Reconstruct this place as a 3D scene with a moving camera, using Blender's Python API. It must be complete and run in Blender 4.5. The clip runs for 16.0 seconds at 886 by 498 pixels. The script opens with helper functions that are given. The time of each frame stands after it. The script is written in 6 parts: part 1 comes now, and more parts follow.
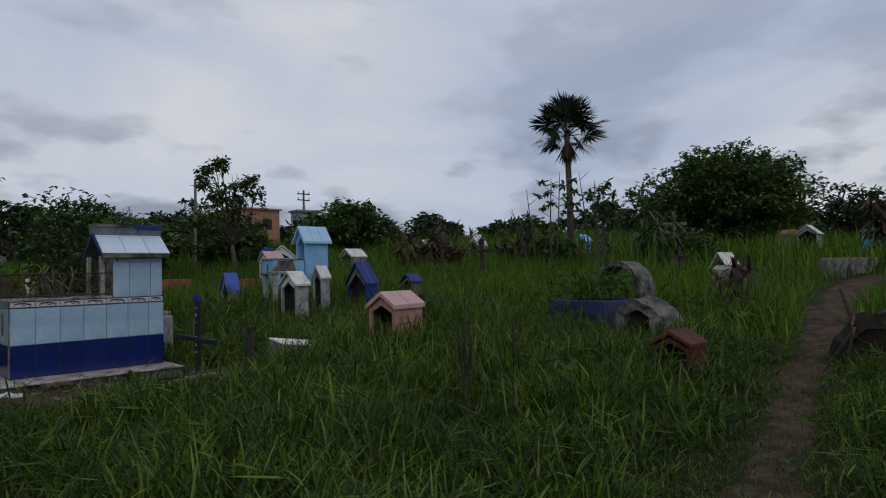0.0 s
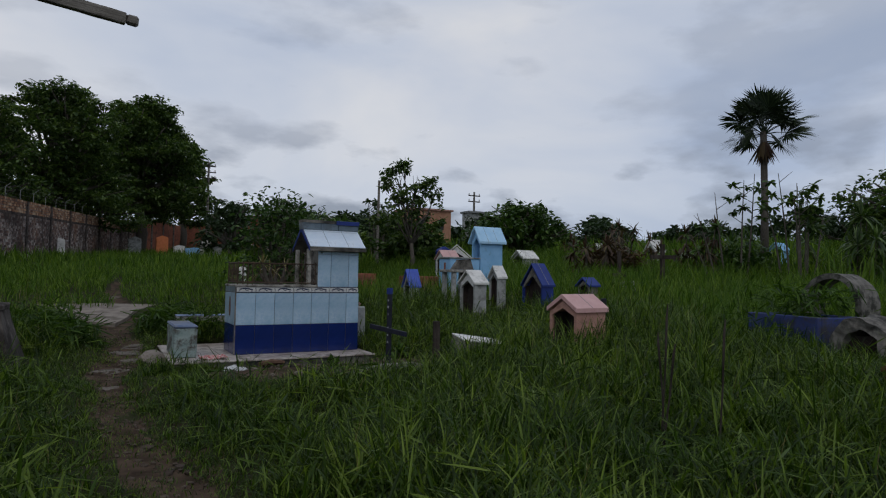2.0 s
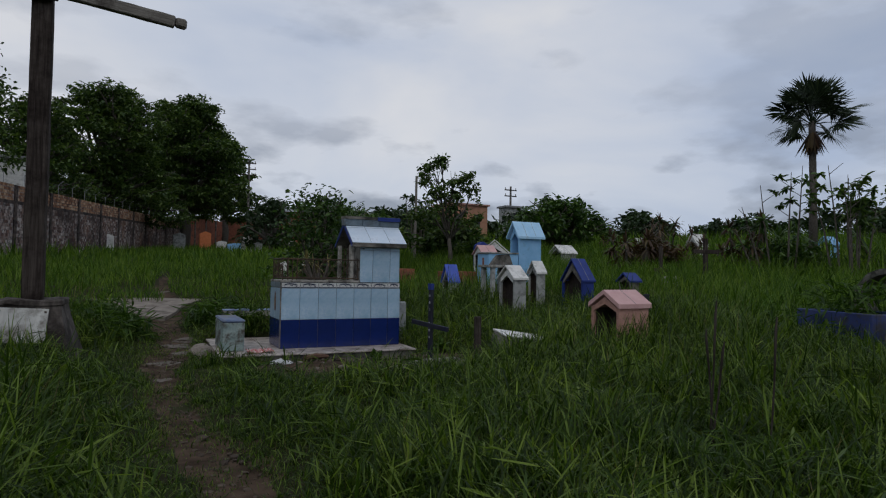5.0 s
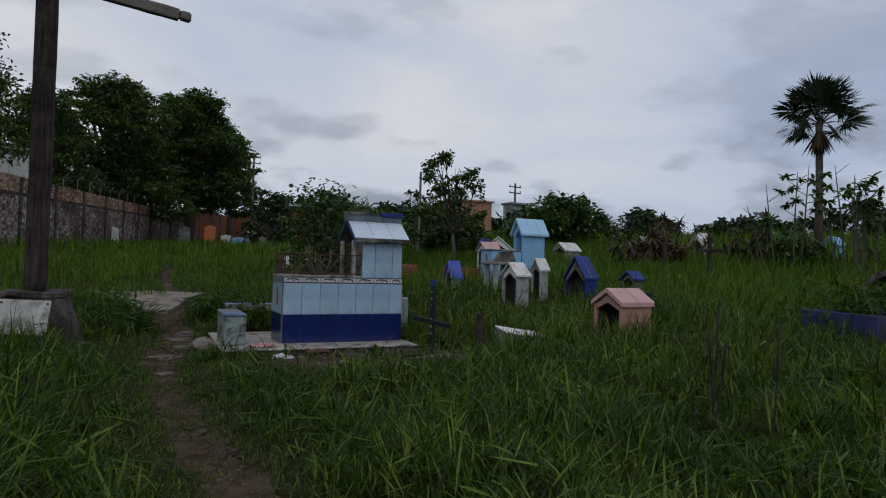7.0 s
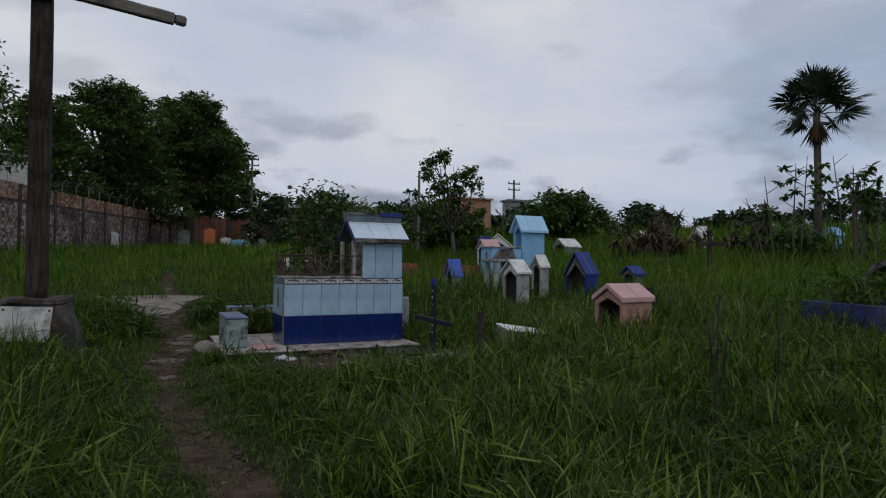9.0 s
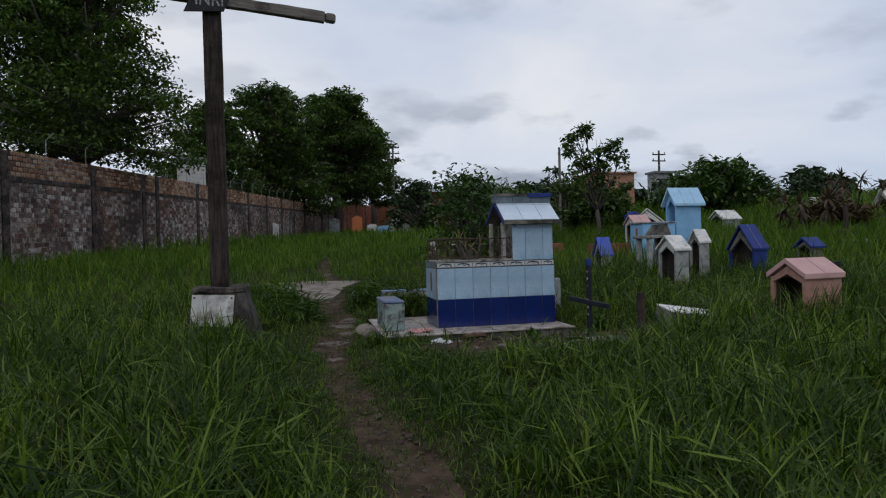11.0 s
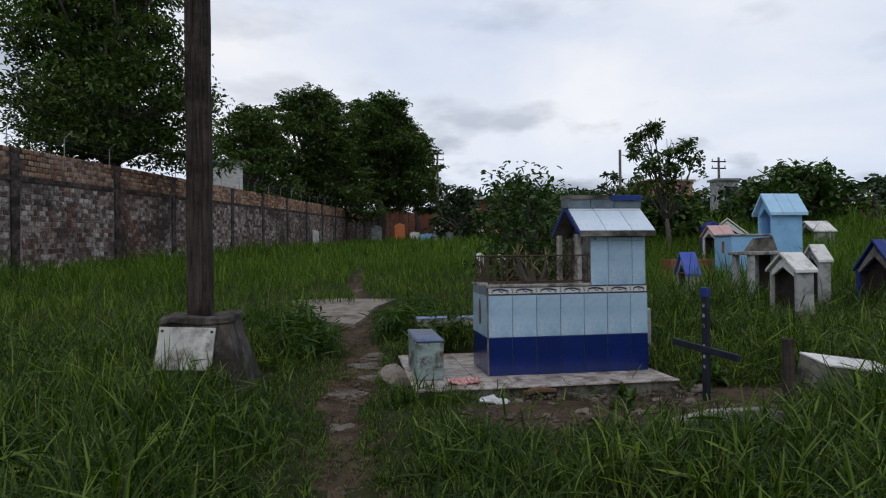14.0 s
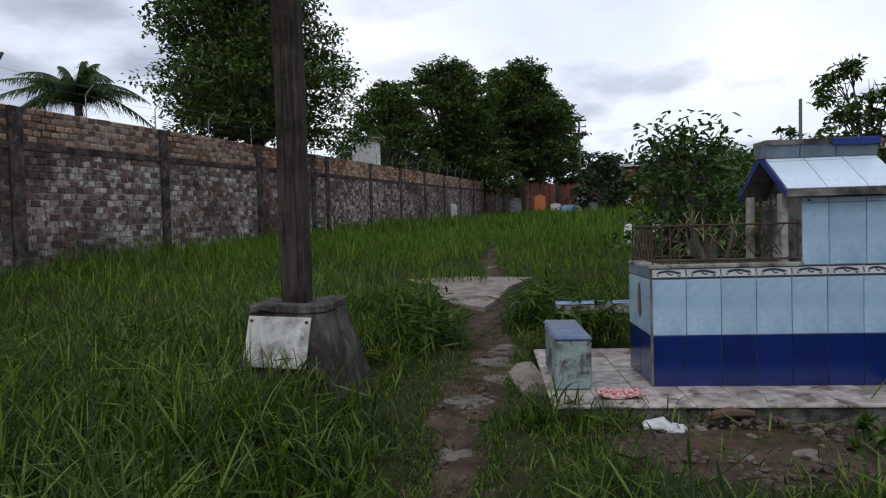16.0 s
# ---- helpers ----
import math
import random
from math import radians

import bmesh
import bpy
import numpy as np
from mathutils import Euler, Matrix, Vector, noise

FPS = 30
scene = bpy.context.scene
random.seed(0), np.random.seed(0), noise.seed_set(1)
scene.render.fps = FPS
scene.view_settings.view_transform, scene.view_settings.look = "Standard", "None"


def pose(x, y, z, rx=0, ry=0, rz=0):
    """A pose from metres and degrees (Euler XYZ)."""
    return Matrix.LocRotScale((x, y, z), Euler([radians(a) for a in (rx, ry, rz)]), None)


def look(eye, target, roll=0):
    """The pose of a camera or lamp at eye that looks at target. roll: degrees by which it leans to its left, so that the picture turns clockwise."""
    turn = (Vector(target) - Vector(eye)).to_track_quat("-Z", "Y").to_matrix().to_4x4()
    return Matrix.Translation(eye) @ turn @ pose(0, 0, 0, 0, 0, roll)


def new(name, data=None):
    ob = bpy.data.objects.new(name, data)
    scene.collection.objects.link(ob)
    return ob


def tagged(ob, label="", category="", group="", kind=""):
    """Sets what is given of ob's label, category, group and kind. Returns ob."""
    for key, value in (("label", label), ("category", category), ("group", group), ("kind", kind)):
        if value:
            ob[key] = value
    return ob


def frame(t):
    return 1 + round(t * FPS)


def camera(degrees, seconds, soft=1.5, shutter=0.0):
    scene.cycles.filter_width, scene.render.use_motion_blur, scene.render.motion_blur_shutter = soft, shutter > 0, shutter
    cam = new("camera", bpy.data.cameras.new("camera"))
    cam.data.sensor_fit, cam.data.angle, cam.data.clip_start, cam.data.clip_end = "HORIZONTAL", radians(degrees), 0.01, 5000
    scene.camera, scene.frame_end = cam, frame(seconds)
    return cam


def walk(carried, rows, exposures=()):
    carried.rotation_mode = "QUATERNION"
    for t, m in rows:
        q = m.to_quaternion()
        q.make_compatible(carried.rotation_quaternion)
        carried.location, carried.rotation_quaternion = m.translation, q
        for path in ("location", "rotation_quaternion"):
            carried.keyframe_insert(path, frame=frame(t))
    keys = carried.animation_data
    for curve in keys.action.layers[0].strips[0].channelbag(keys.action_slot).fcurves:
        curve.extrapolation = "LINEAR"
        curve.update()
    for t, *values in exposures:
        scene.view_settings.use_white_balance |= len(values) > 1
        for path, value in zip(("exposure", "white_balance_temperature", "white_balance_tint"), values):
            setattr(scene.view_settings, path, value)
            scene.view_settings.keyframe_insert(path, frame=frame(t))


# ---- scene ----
cam = camera(71.6, 16.0, soft=1.15)
PATH = [
    (0, (-1.367, -8.462, 1.288), (0.032, -7.035, 1.366), -1.5),
    (0.5, (-1.403, -8.433, 1.283), (-0.13, -6.893, 1.382), -1.0),
    (1, (-1.445, -8.407, 1.287), (-0.273, -6.789, 1.376), -0.7),
    (1.5, (-1.509, -8.355, 1.291), (-0.44, -6.668, 1.397), -0.0),
    (2, (-1.547, -8.294, 1.269), (-0.576, -6.548, 1.357), 1.0),
    (2.5, (-1.606, -8.24, 1.275), (-0.717, -6.451, 1.363), 0.5),
    (3, (-1.646, -8.216, 1.286), (-0.793, -6.409, 1.364), 1.2),
    (3.5, (-1.665, -8.274, 1.288), (-0.847, -6.451, 1.374), 1.2),
    (4, (-1.633, -8.286, 1.266), (-0.773, -6.482, 1.33), 1.4),
    (4.2, (-1.638, -8.292, 1.269), (-0.775, -6.489, 1.336), 0.8),
    (6.5, (-1.587, -8.296, 1.284), (-0.709, -6.5, 1.355), 1.6),
    (7, (-1.597, -8.281, 1.283), (-0.74, -6.475, 1.339), 1.6),
    (7.5, (-1.596, -8.292, 1.269), (-0.732, -6.489, 1.32), 1.2),
    (8, (-1.599, -8.295, 1.276), (-0.732, -6.493, 1.329), 0.6),
    (10.3, (-1.598, -8.254, 1.296), (-0.791, -6.424, 1.333), 0.8),
    (10.5, (-1.62, -8.221, 1.283), (-0.895, -6.358, 1.318), 0.9),
    (11, (-1.712, -8.116, 1.312), (-1.277, -6.163, 1.302), -1.5),
    (11.5, (-1.691, -8.013, 1.334), (-1.563, -6.017, 1.29), -1.9),
    (12, (-1.65, -7.722, 1.339), (-1.729, -5.724, 1.276), 0.5),
    (12.5, (-1.572, -7.242, 1.349), (-1.467, -5.257, 1.574), -2.7),
    (13, (-1.523, -6.81, 1.377), (-1.347, -4.818, 1.434), -0.9),
    (13.5, (-1.385, -6.438, 1.378), (-1.206, -4.446, 1.353), -0.7),
    (14, (-1.343, -6.009, 1.419), (-1.048, -4.031, 1.438), -0.7),
    (14.5, (-1.323, -5.709, 1.393), (-1.144, -3.722, 1.254), -0.5),
    (15, (-1.235, -5.425, 1.422), (-1.386, -3.431, 1.396), 0.2),
    (15.5, (-1.199, -5.066, 1.387), (-1.414, -3.079, 1.308), -0.1),
    (16, (-1.173, -4.687, 1.412), (-1.335, -2.695, 1.353), -1.6),
]
walk(cam, [(t, look(eye, target, roll)) for t, eye, target, roll in PATH],
     [(0.0, -0.52, 6500, 10), (3.0, -0.42, 6550, 10), (7.0, -0.46, 6550, 10), (10.5, -0.43, 6550, 10), (11.5, -0.02, 6600, 10), (12.5, -0.1, 6600, 10), (13.5, -0.04, 6650, 10), (14.5, 0.08, 6650, 10), (15.4, 0.27, 6600, 10), (16.0, 0.24, 6550, 10)])

# world: broken overcast, bright white veil with grey cumulus near the horizon
SUN_EL, SUN_AZ = radians(55), radians(200)
world = bpy.data.worlds.new("overcast_sky")
scene.world = world
world.use_nodes = True
wn, wl = world.node_tree.nodes, world.node_tree.links
wn.clear()


def wnode(kind, **kw):
    n = wn.new(kind)
    for k, v in kw.items():
        n.inputs[k].default_value = v
    return n


def wmath(op, a, b=None, clamp=False):
    n = wn.new("ShaderNodeMath")
    n.operation, n.use_clamp = op, clamp
    for i, v in enumerate((a, b)):
        if v is None:
            continue
        if isinstance(v, (int, float)):
            n.inputs[i].default_value = v
        else:
            wl.new(v, n.inputs[i])
    return n.outputs[0]


def wramp(fac, stops):
    n = wn.new("ShaderNodeValToRGB")
    el = n.color_ramp.elements
    while len(el) < len(stops):
        el.new(0.5)
    for e, (p, c) in zip(el, stops):
        e.position, e.color = p, (*c, 1)
    wl.new(fac, n.inputs[0])
    return n.outputs[0]


wtc = wn.new("ShaderNodeTexCoord")
wsep = wn.new("ShaderNodeSeparateXYZ")
wl.new(wtc.outputs["Generated"], wsep.inputs[0])
height = wmath("MAXIMUM", wsep.outputs[2], 0.0)
squash = wn.new("ShaderNodeMapping")
squash.inputs["Scale"].default_value = (1.0, 1.0, 2.6)
wl.new(wtc.outputs["Generated"], squash.inputs[0])
veil = wnode("ShaderNodeTexNoise", Scale=1.7, Detail=5.0, Roughness=0.5, Distortion=0.4)
wl.new(squash.outputs[0], veil.inputs["Vector"])
puffs = wnode("ShaderNodeTexNoise", Scale=4.2, Detail=7.0, Roughness=0.52, Distortion=0.0)
wl.new(squash.outputs[0], puffs.inputs["Vector"])
sky = wn.new("ShaderNodeTexSky")
sky.sky_type, sky.sun_disc = "NISHITA", False
sky.sun_elevation, sky.sun_rotation = SUN_EL, SUN_AZ
clear = wnode("ShaderNodeBackground", Strength=0.1)
wl.new(sky.outputs[0], clear.inputs[0])
bright = wramp(veil.outputs["Fac"], [(0.34, (0.46, 0.55, 0.73)), (0.52, (0.63, 0.69, 0.81)), (0.7, (0.79, 0.81, 0.86))])
grey = wramp(puffs.outputs["Fac"], [(0.505, (0, 0, 0)), (0.62, (1, 1, 1))])
low = wramp(height, [(0.0, (0.95, 0.95, 0.95)), (0.14, (0.9, 0.9, 0.9)), (0.26, (0.3, 0.3, 0.3)), (0.45, (0.35, 0.35, 0.35))])
mixc = wn.new("ShaderNodeMix")
mixc.data_type = "RGBA"
wl.new(wmath("MULTIPLY", grey, low), mixc.inputs[0])
wl.new(bright, mixc.inputs[6])
mixc.inputs[7].default_value = (0.285, 0.325, 0.41, 1)
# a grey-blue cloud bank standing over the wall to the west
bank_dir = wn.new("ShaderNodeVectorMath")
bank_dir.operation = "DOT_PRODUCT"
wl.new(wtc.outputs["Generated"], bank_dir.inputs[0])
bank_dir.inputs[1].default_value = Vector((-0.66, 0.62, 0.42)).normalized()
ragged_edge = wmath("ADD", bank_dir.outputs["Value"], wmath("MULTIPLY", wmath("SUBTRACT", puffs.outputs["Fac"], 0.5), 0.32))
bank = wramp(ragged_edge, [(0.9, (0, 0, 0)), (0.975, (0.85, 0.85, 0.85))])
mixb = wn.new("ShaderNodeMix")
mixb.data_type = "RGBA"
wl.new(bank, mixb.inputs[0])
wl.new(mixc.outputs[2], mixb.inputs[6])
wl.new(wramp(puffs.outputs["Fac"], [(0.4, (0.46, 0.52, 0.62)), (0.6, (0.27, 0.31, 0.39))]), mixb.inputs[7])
cloud = wnode("ShaderNodeBackground", Strength=1.2)
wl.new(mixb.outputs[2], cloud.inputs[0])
wmix = wnode("ShaderNodeMixShader", Fac=0.9)
wl.new(clear.outputs[0], wmix.inputs[1])
wl.new(cloud.outputs[0], wmix.inputs[2])
wout = wn.new("ShaderNodeOutputWorld")
wl.new(wmix.outputs[0], wout.inputs[0])

sun_data = bpy.data.lights.new("sun", "SUN")
sun_data.energy, sun_data.angle, sun_data.color = 0.5, radians(25), (1.0, 0.96, 0.9)
sun = new("sun", sun_data)
sun.matrix_world = look((0, 0, 30), (0 + 12, 22, 0))


# ---- materials ----
def material(name):
    m = bpy.data.materials.new(name)
    m.use_nodes = True
    nt = m.node_tree
    return m, nt, nt.nodes["Principled BSDF"]


def noise_tex(nt, scale, detail=4, rough=0.55, coord="Object", stretch=None):
    tc = nt.nodes.new("ShaderNodeTexCoord")
    n = nt.nodes.new("ShaderNodeTexNoise")
    n.inputs["Scale"].default_value = scale
    n.inputs["Detail"].default_value = detail
    n.inputs["Roughness"].default_value = rough
    src = tc.outputs[coord]
    if stretch:
        mp = nt.nodes.new("ShaderNodeMapping")
        mp.inputs["Scale"].default_value = stretch
        nt.links.new(src, mp.inputs[0])
        src = mp.outputs[0]
    nt.links.new(src, n.inputs["Vector"])
    return n.outputs["Fac"]


def ramp(nt, fac, stops):
    n = nt.nodes.new("ShaderNodeValToRGB")
    el = n.color_ramp.elements
    while len(el) < len(stops):
        el.new(0.5)
    for e, (p, c) in zip(el, stops):
        e.position, e.color = p, (*c, 1)
    nt.links.new(fac, n.inputs[0])
    return n.outputs[0]


def blend(nt, fac, a, b, mode="MIX"):
    n = nt.nodes.new("ShaderNodeMix")
    n.data_type, n.blend_type = "RGBA", mode
    for i, v in ((0, fac), (6, a), (7, b)):
        if isinstance(v, (int, float)):
            n.inputs[i].default_value = v
        elif isinstance(v, tuple):
            n.inputs[i].default_value = (*v, 1)
        else:
            nt.links.new(v, n.inputs[i])
    return n.outputs[2]


def bump(nt, bsdf, fac, strength=0.3, dist=0.01):
    b = nt.nodes.new("ShaderNodeBump")
    b.inputs["Strength"].default_value = strength
    b.inputs["Distance"].default_value = dist
    nt.links.new(fac, b.inputs["Height"])
    nt.links.new(b.outputs[0], bsdf.inputs["Normal"])


def surface(name, c1, c2, scale=6, rough=0.8, dirt=None, dirt_scale=2.0, dirt_lo=0.5, dirt_hi=0.65, relief=0.3, spec=0.3, rnd=0.0, stretch=None, coord="Object"):
    """Two-tone grain, with patches of dirt or wear of a larger scale, and fine relief."""
    m, nt, b = material(name)
    col = ramp(nt, noise_tex(nt, scale, 6, 0.6, coord, stretch), [(0.32, c1), (0.68, c2)])
    if dirt:
        f = ramp(nt, noise_tex(nt, dirt_scale, 7, 0.68, coord), [(dirt_lo, (0, 0, 0)), (dirt_hi, (1, 1, 1))])
        col = blend(nt, f, col, dirt)
    if rnd:
        oi = nt.nodes.new("ShaderNodeObjectInfo")
        f = ramp(nt, oi.outputs["Random"], [(0, (1 - rnd,) * 3), (1, (1 + rnd,) * 3)])
        col = blend(nt, 1.0, col, f, "MULTIPLY")
    nt.links.new(col, b.inputs["Base Color"])
    b.inputs["Roughness"].default_value = rough
    b.inputs["Specular IOR Level"].default_value = spec
    bump(nt, b, noise_tex(nt, scale * 5, 5, 0.6, coord), relief, 0.008)
    return m


def leafy(name, dark, mid, light, rough=0.5, trans=0.3, spec=0.35):
    """Leaves: each leaf has its own tone, lets some light through and shines a little."""
    m, nt, b = material(name)
    geo = nt.nodes.new("ShaderNodeNewGeometry")
    col = ramp(nt, geo.outputs["Random Per Island"], [(0.0, dark), (0.55, mid), (1.0, light)])
    big = ramp(nt, noise_tex(nt, 0.7, 3), [(0.3, (0.72, 0.78, 0.7)), (0.7, (1.2, 1.12, 0.95))])
    col = blend(nt, 1.0, col, big, "MULTIPLY")
    nt.links.new(col, b.inputs["Base Color"])
    b.inputs["Roughness"].default_value = rough
    b.inputs["Specular IOR Level"].default_value = spec
    tr = nt.nodes.new("ShaderNodeBsdfTranslucent")
    nt.links.new(blend(nt, 1.0, col, (1.2, 1.3, 0.6), "MULTIPLY"), tr.inputs[0])
    mx = nt.nodes.new("ShaderNodeMixShader")
    mx.inputs[0].default_value = trans
    nt.links.new(b.outputs[0], mx.inputs[1])
    nt.links.new(tr.outputs[0], mx.inputs[2])
    nt.links.new(mx.outputs[0], nt.nodes["Material Output"].inputs[0])
    return m


GRASS = leafy("grass_blades", (0.013, 0.029, 0.004), (0.045, 0.09, 0.010), (0.178, 0.252, 0.05), 0.46, 0.4, 0.2)
GRASS_FAR = leafy("grass_blades_far", (0.03, 0.068, 0.009), (0.068, 0.135, 0.016), (0.165, 0.245, 0.042), 0.6, 0.36, 0.12)
# near-black brown: painted-in shade for open niches, also dark cracks and rubble
SHADE_AND_RUBBLE = surface("niche_shade_and_dark_rubble", (0.018, 0.014, 0.012), (0.05, 0.036, 0.03), 8, 0.95, relief=0.4)
BRICK_OLD = surface("dark_old_brick", (0.07, 0.022, 0.016), (0.14, 0.05, 0.035), 6, 0.95, (0.03, 0.02, 0.016), 4, 0.5, 0.65, 0.6)
STRAW = leafy("dry_grass", (0.12, 0.09, 0.04), (0.2, 0.16, 0.07), (0.3, 0.26, 0.14), 0.7, 0.2)
WEED = leafy("weed_leaves", (0.018, 0.045, 0.006), (0.038, 0.082, 0.011), (0.085, 0.15, 0.028), 0.5, 0.35, 0.2)
LEAF_DARK = leafy("dark_tree_leaves", (0.022, 0.048, 0.013), (0.055, 0.1, 0.026), (0.13, 0.19, 0.052), 0.5, 0.32)
LEAF_MID = leafy("tree_leaves", (0.022, 0.052, 0.012), (0.042, 0.092, 0.02), (0.1, 0.165, 0.038), 0.45, 0.25)
LEAF_FAR = leafy("far_tree_leaves", (0.016, 0.035, 0.014), (0.026, 0.052, 0.02), (0.045, 0.08, 0.03), 0.6, 0.15)
LEAF_RED = leafy("reddish_leaves", (0.03, 0.022, 0.014), (0.07, 0.035, 0.022), (0.1, 0.075, 0.03), 0.6, 0.2)
PALM_LEAF = leafy("palm_leaves", (0.01, 0.02, 0.01), (0.02, 0.036, 0.016), (0.045, 0.066, 0.03), 0.5, 0.06)
SOIL = surface("bare_soil", (0.034, 0.023, 0.016), (0.105, 0.072, 0.05), 5, 0.97, (0.04, 0.036, 0.018), 2.6, 0.55, 0.68, 0.7, 0.05)
TURF = surface("turf_floor", (0.018, 0.024, 0.009), (0.045, 0.048, 0.02), 9, 0.95, (0.04, 0.03, 0.02), 2.2, 0.5, 0.64, 0.9, 0.05)
CONCRETE = surface("weathered_concrete", (0.24, 0.23, 0.2), (0.4, 0.38, 0.34), 7, 0.9, (0.07, 0.065, 0.055), 3.2, 0.48, 0.62, 0.4)
CONCRETE_DARK = surface("mouldy_concrete", (0.12, 0.11, 0.095), (0.24, 0.22, 0.19), 6, 0.92, (0.035, 0.034, 0.03), 2.6, 0.45, 0.6, 0.5)
PIER = surface("blackened_pier_concrete", (0.03, 0.022, 0.019), (0.13, 0.095, 0.08), 7, 0.97, (0.022, 0.018, 0.016), 2.6, 0.46, 0.58, 0.9)
PLINTH = surface("streaked_plinth_concrete", (0.036, 0.03, 0.026), (0.16, 0.138, 0.12), 5, 0.95, (0.026, 0.02, 0.017), 3.0, 0.42, 0.58, 0.7, stretch=(1.6, 1.6, 0.45))
PAVING = surface("worn_paving", (0.16, 0.132, 0.106), (0.28, 0.24, 0.2), 4, 0.9, (0.09, 0.072, 0.054), 2.2, 0.5, 0.68, 0.35)
MARBLE = surface("marbled_floor_tile", (0.25, 0.2, 0.17), (0.58, 0.52, 0.47), 9, 0.4, (0.15, 0.115, 0.09), 7, 0.48, 0.6, 0.12, 0.5, 0.12)
TILE_LIGHT = surface("light_blue_tile", (0.22, 0.37, 0.5), (0.45, 0.57, 0.66), 5, 0.22, (0.24, 0.38, 0.54), 9, 0.5, 0.72, 0.05, 0.5, 0.07)
TILE_DARK = surface("cobalt_tile", (0.004, 0.014, 0.088), (0.007, 0.02, 0.125), 5, 0.2, None, 4, 0.5, 0.7, 0.03, 0.5, 0.1)
TILE_ROOF = surface("pale_roof_tile", (0.5, 0.6, 0.7), (0.64, 0.71, 0.78), 6, 0.3, (0.4, 0.45, 0.5), 4, 0.58, 0.75, 0.06, 0.5, 0.05)
TILE_GREY = surface("grey_blue_tile", (0.13, 0.17, 0.2), (0.2, 0.25, 0.29), 6, 0.4, (0.08, 0.08, 0.08), 5, 0.5, 0.7, 0.1, 0.4, 0.1)
TILE_BORDER = surface("border_tile_ground", (0.5, 0.5, 0.48), (0.64, 0.63, 0.6), 8, 0.3, (0.35, 0.33, 0.3), 6, 0.55, 0.75, 0.05, 0.5, 0.08)
BORDER_INK = surface("dark_scroll_glaze", (0.02, 0.03, 0.06), (0.05, 0.06, 0.1), 9, 0.3, relief=0.05)
GROUT = surface("dirty_grout", (0.17, 0.17, 0.17), (0.3, 0.29, 0.28), 12, 0.9, relief=0.3)
PAINT_BLUE = surface("cobalt_paint", (0.012, 0.028, 0.15), (0.02, 0.042, 0.21), 5, 0.55, (0.02, 0.025, 0.06), 3, 0.55, 0.7, 0.2)
PAINT_SKY = surface("sky_blue_paint", (0.2, 0.42, 0.66), (0.27, 0.5, 0.74), 4, 0.6, (0.16, 0.27, 0.38), 3, 0.56, 0.72, 0.2)
ROOF_SKY = surface("sky_blue_roof", (0.33, 0.56, 0.76), (0.42, 0.64, 0.82), 5, 0.45, (0.3, 0.42, 0.5), 4, 0.58, 0.75, 0.1)
PAINT_WHITE = surface("stained_white_paint", (0.58, 0.57, 0.53), (0.74, 0.72, 0.68), 5, 0.75, (0.26, 0.25, 0.22), 3.5, 0.52, 0.68, 0.25)
PAINT_GREY = surface("grey_render", (0.27, 0.28, 0.27), (0.4, 0.4, 0.38), 6, 0.85, (0.1, 0.1, 0.09), 4, 0.48, 0.65, 0.35)
PAINT_PINK = surface("salmon_paint", (0.36, 0.19, 0.15), (0.46, 0.26, 0.2), 6, 0.8, (0.17, 0.1, 0.075), 4, 0.5, 0.66, 0.3)
ROOF_PINK = surface("pink_roof_tile", (0.5, 0.29, 0.27), (0.6, 0.37, 0.345), 5, 0.5, (0.45, 0.3, 0.27), 4, 0.58, 0.75, 0.1)
PAINT_ORANGE = surface("orange_paint", (0.5, 0.15, 0.05), (0.62, 0.2, 0.08), 5, 0.7, (0.3, 0.1, 0.05), 3, 0.58, 0.75, 0.2)
PAINT_TEAL = surface("teal_paint", (0.05, 0.28, 0.32), (0.08, 0.36, 0.4), 5, 0.7, relief=0.2)
PLAQUE = surface("stained_plaque", (0.36, 0.355, 0.325), (0.54, 0.53, 0.49), 5, 0.6, (0.16, 0.145, 0.12), 4, 0.47, 0.62, 0.3, stretch=(2, 1, 0.6))
WOOD = surface("weathered_timber", (0.024, 0.019, 0.016), (0.088, 0.072, 0.062), 7, 0.92, (0.012, 0.008, 0.007), 1.6, 0.46, 0.64, 0.7, 0.08, 0.0, (6, 6, 0.35))
WOOD_ARM = surface("silvered_timber", (0.1, 0.088, 0.075), (0.24, 0.22, 0.19), 9, 0.85, (0.05, 0.042, 0.036), 2.4, 0.55, 0.68, 0.6, 0.2, 0.0, (0.35, 6, 6))
BOARD = surface("dark_sign_board", (0.014, 0.013, 0.016), (0.03, 0.028, 0.032), 8, 0.7, relief=0.2)
LETTER = surface("faded_white_lettering", (0.24, 0.24, 0.25), (0.42, 0.42, 0.43), 20, 0.7, (0.06, 0.06, 0.065), 18, 0.48, 0.62, 0.1)
IRON = surface("rusty_iron", (0.04, 0.028, 0.02), (0.09, 0.06, 0.042), 20, 0.85, (0.13, 0.065, 0.03), 9, 0.58, 0.7, 0.4)
IRON_BLUE = surface("dark_blue_painted_cross", (0.008, 0.009, 0.016), (0.02, 0.022, 0.035), 10, 0.6, (0.006, 0.009, 0.03), 5, 0.6, 0.66, 0.2)
BARK = surface("bark", (0.05, 0.042, 0.034), (0.13, 0.115, 0.095), 14, 0.95, relief=0.8, stretch=(3, 3, 0.7))
BARK_PALE = surface("pale_bark", (0.14, 0.125, 0.1), (0.26, 0.24, 0.2), 12, 0.95, relief=0.7, stretch=(2, 2, 1))
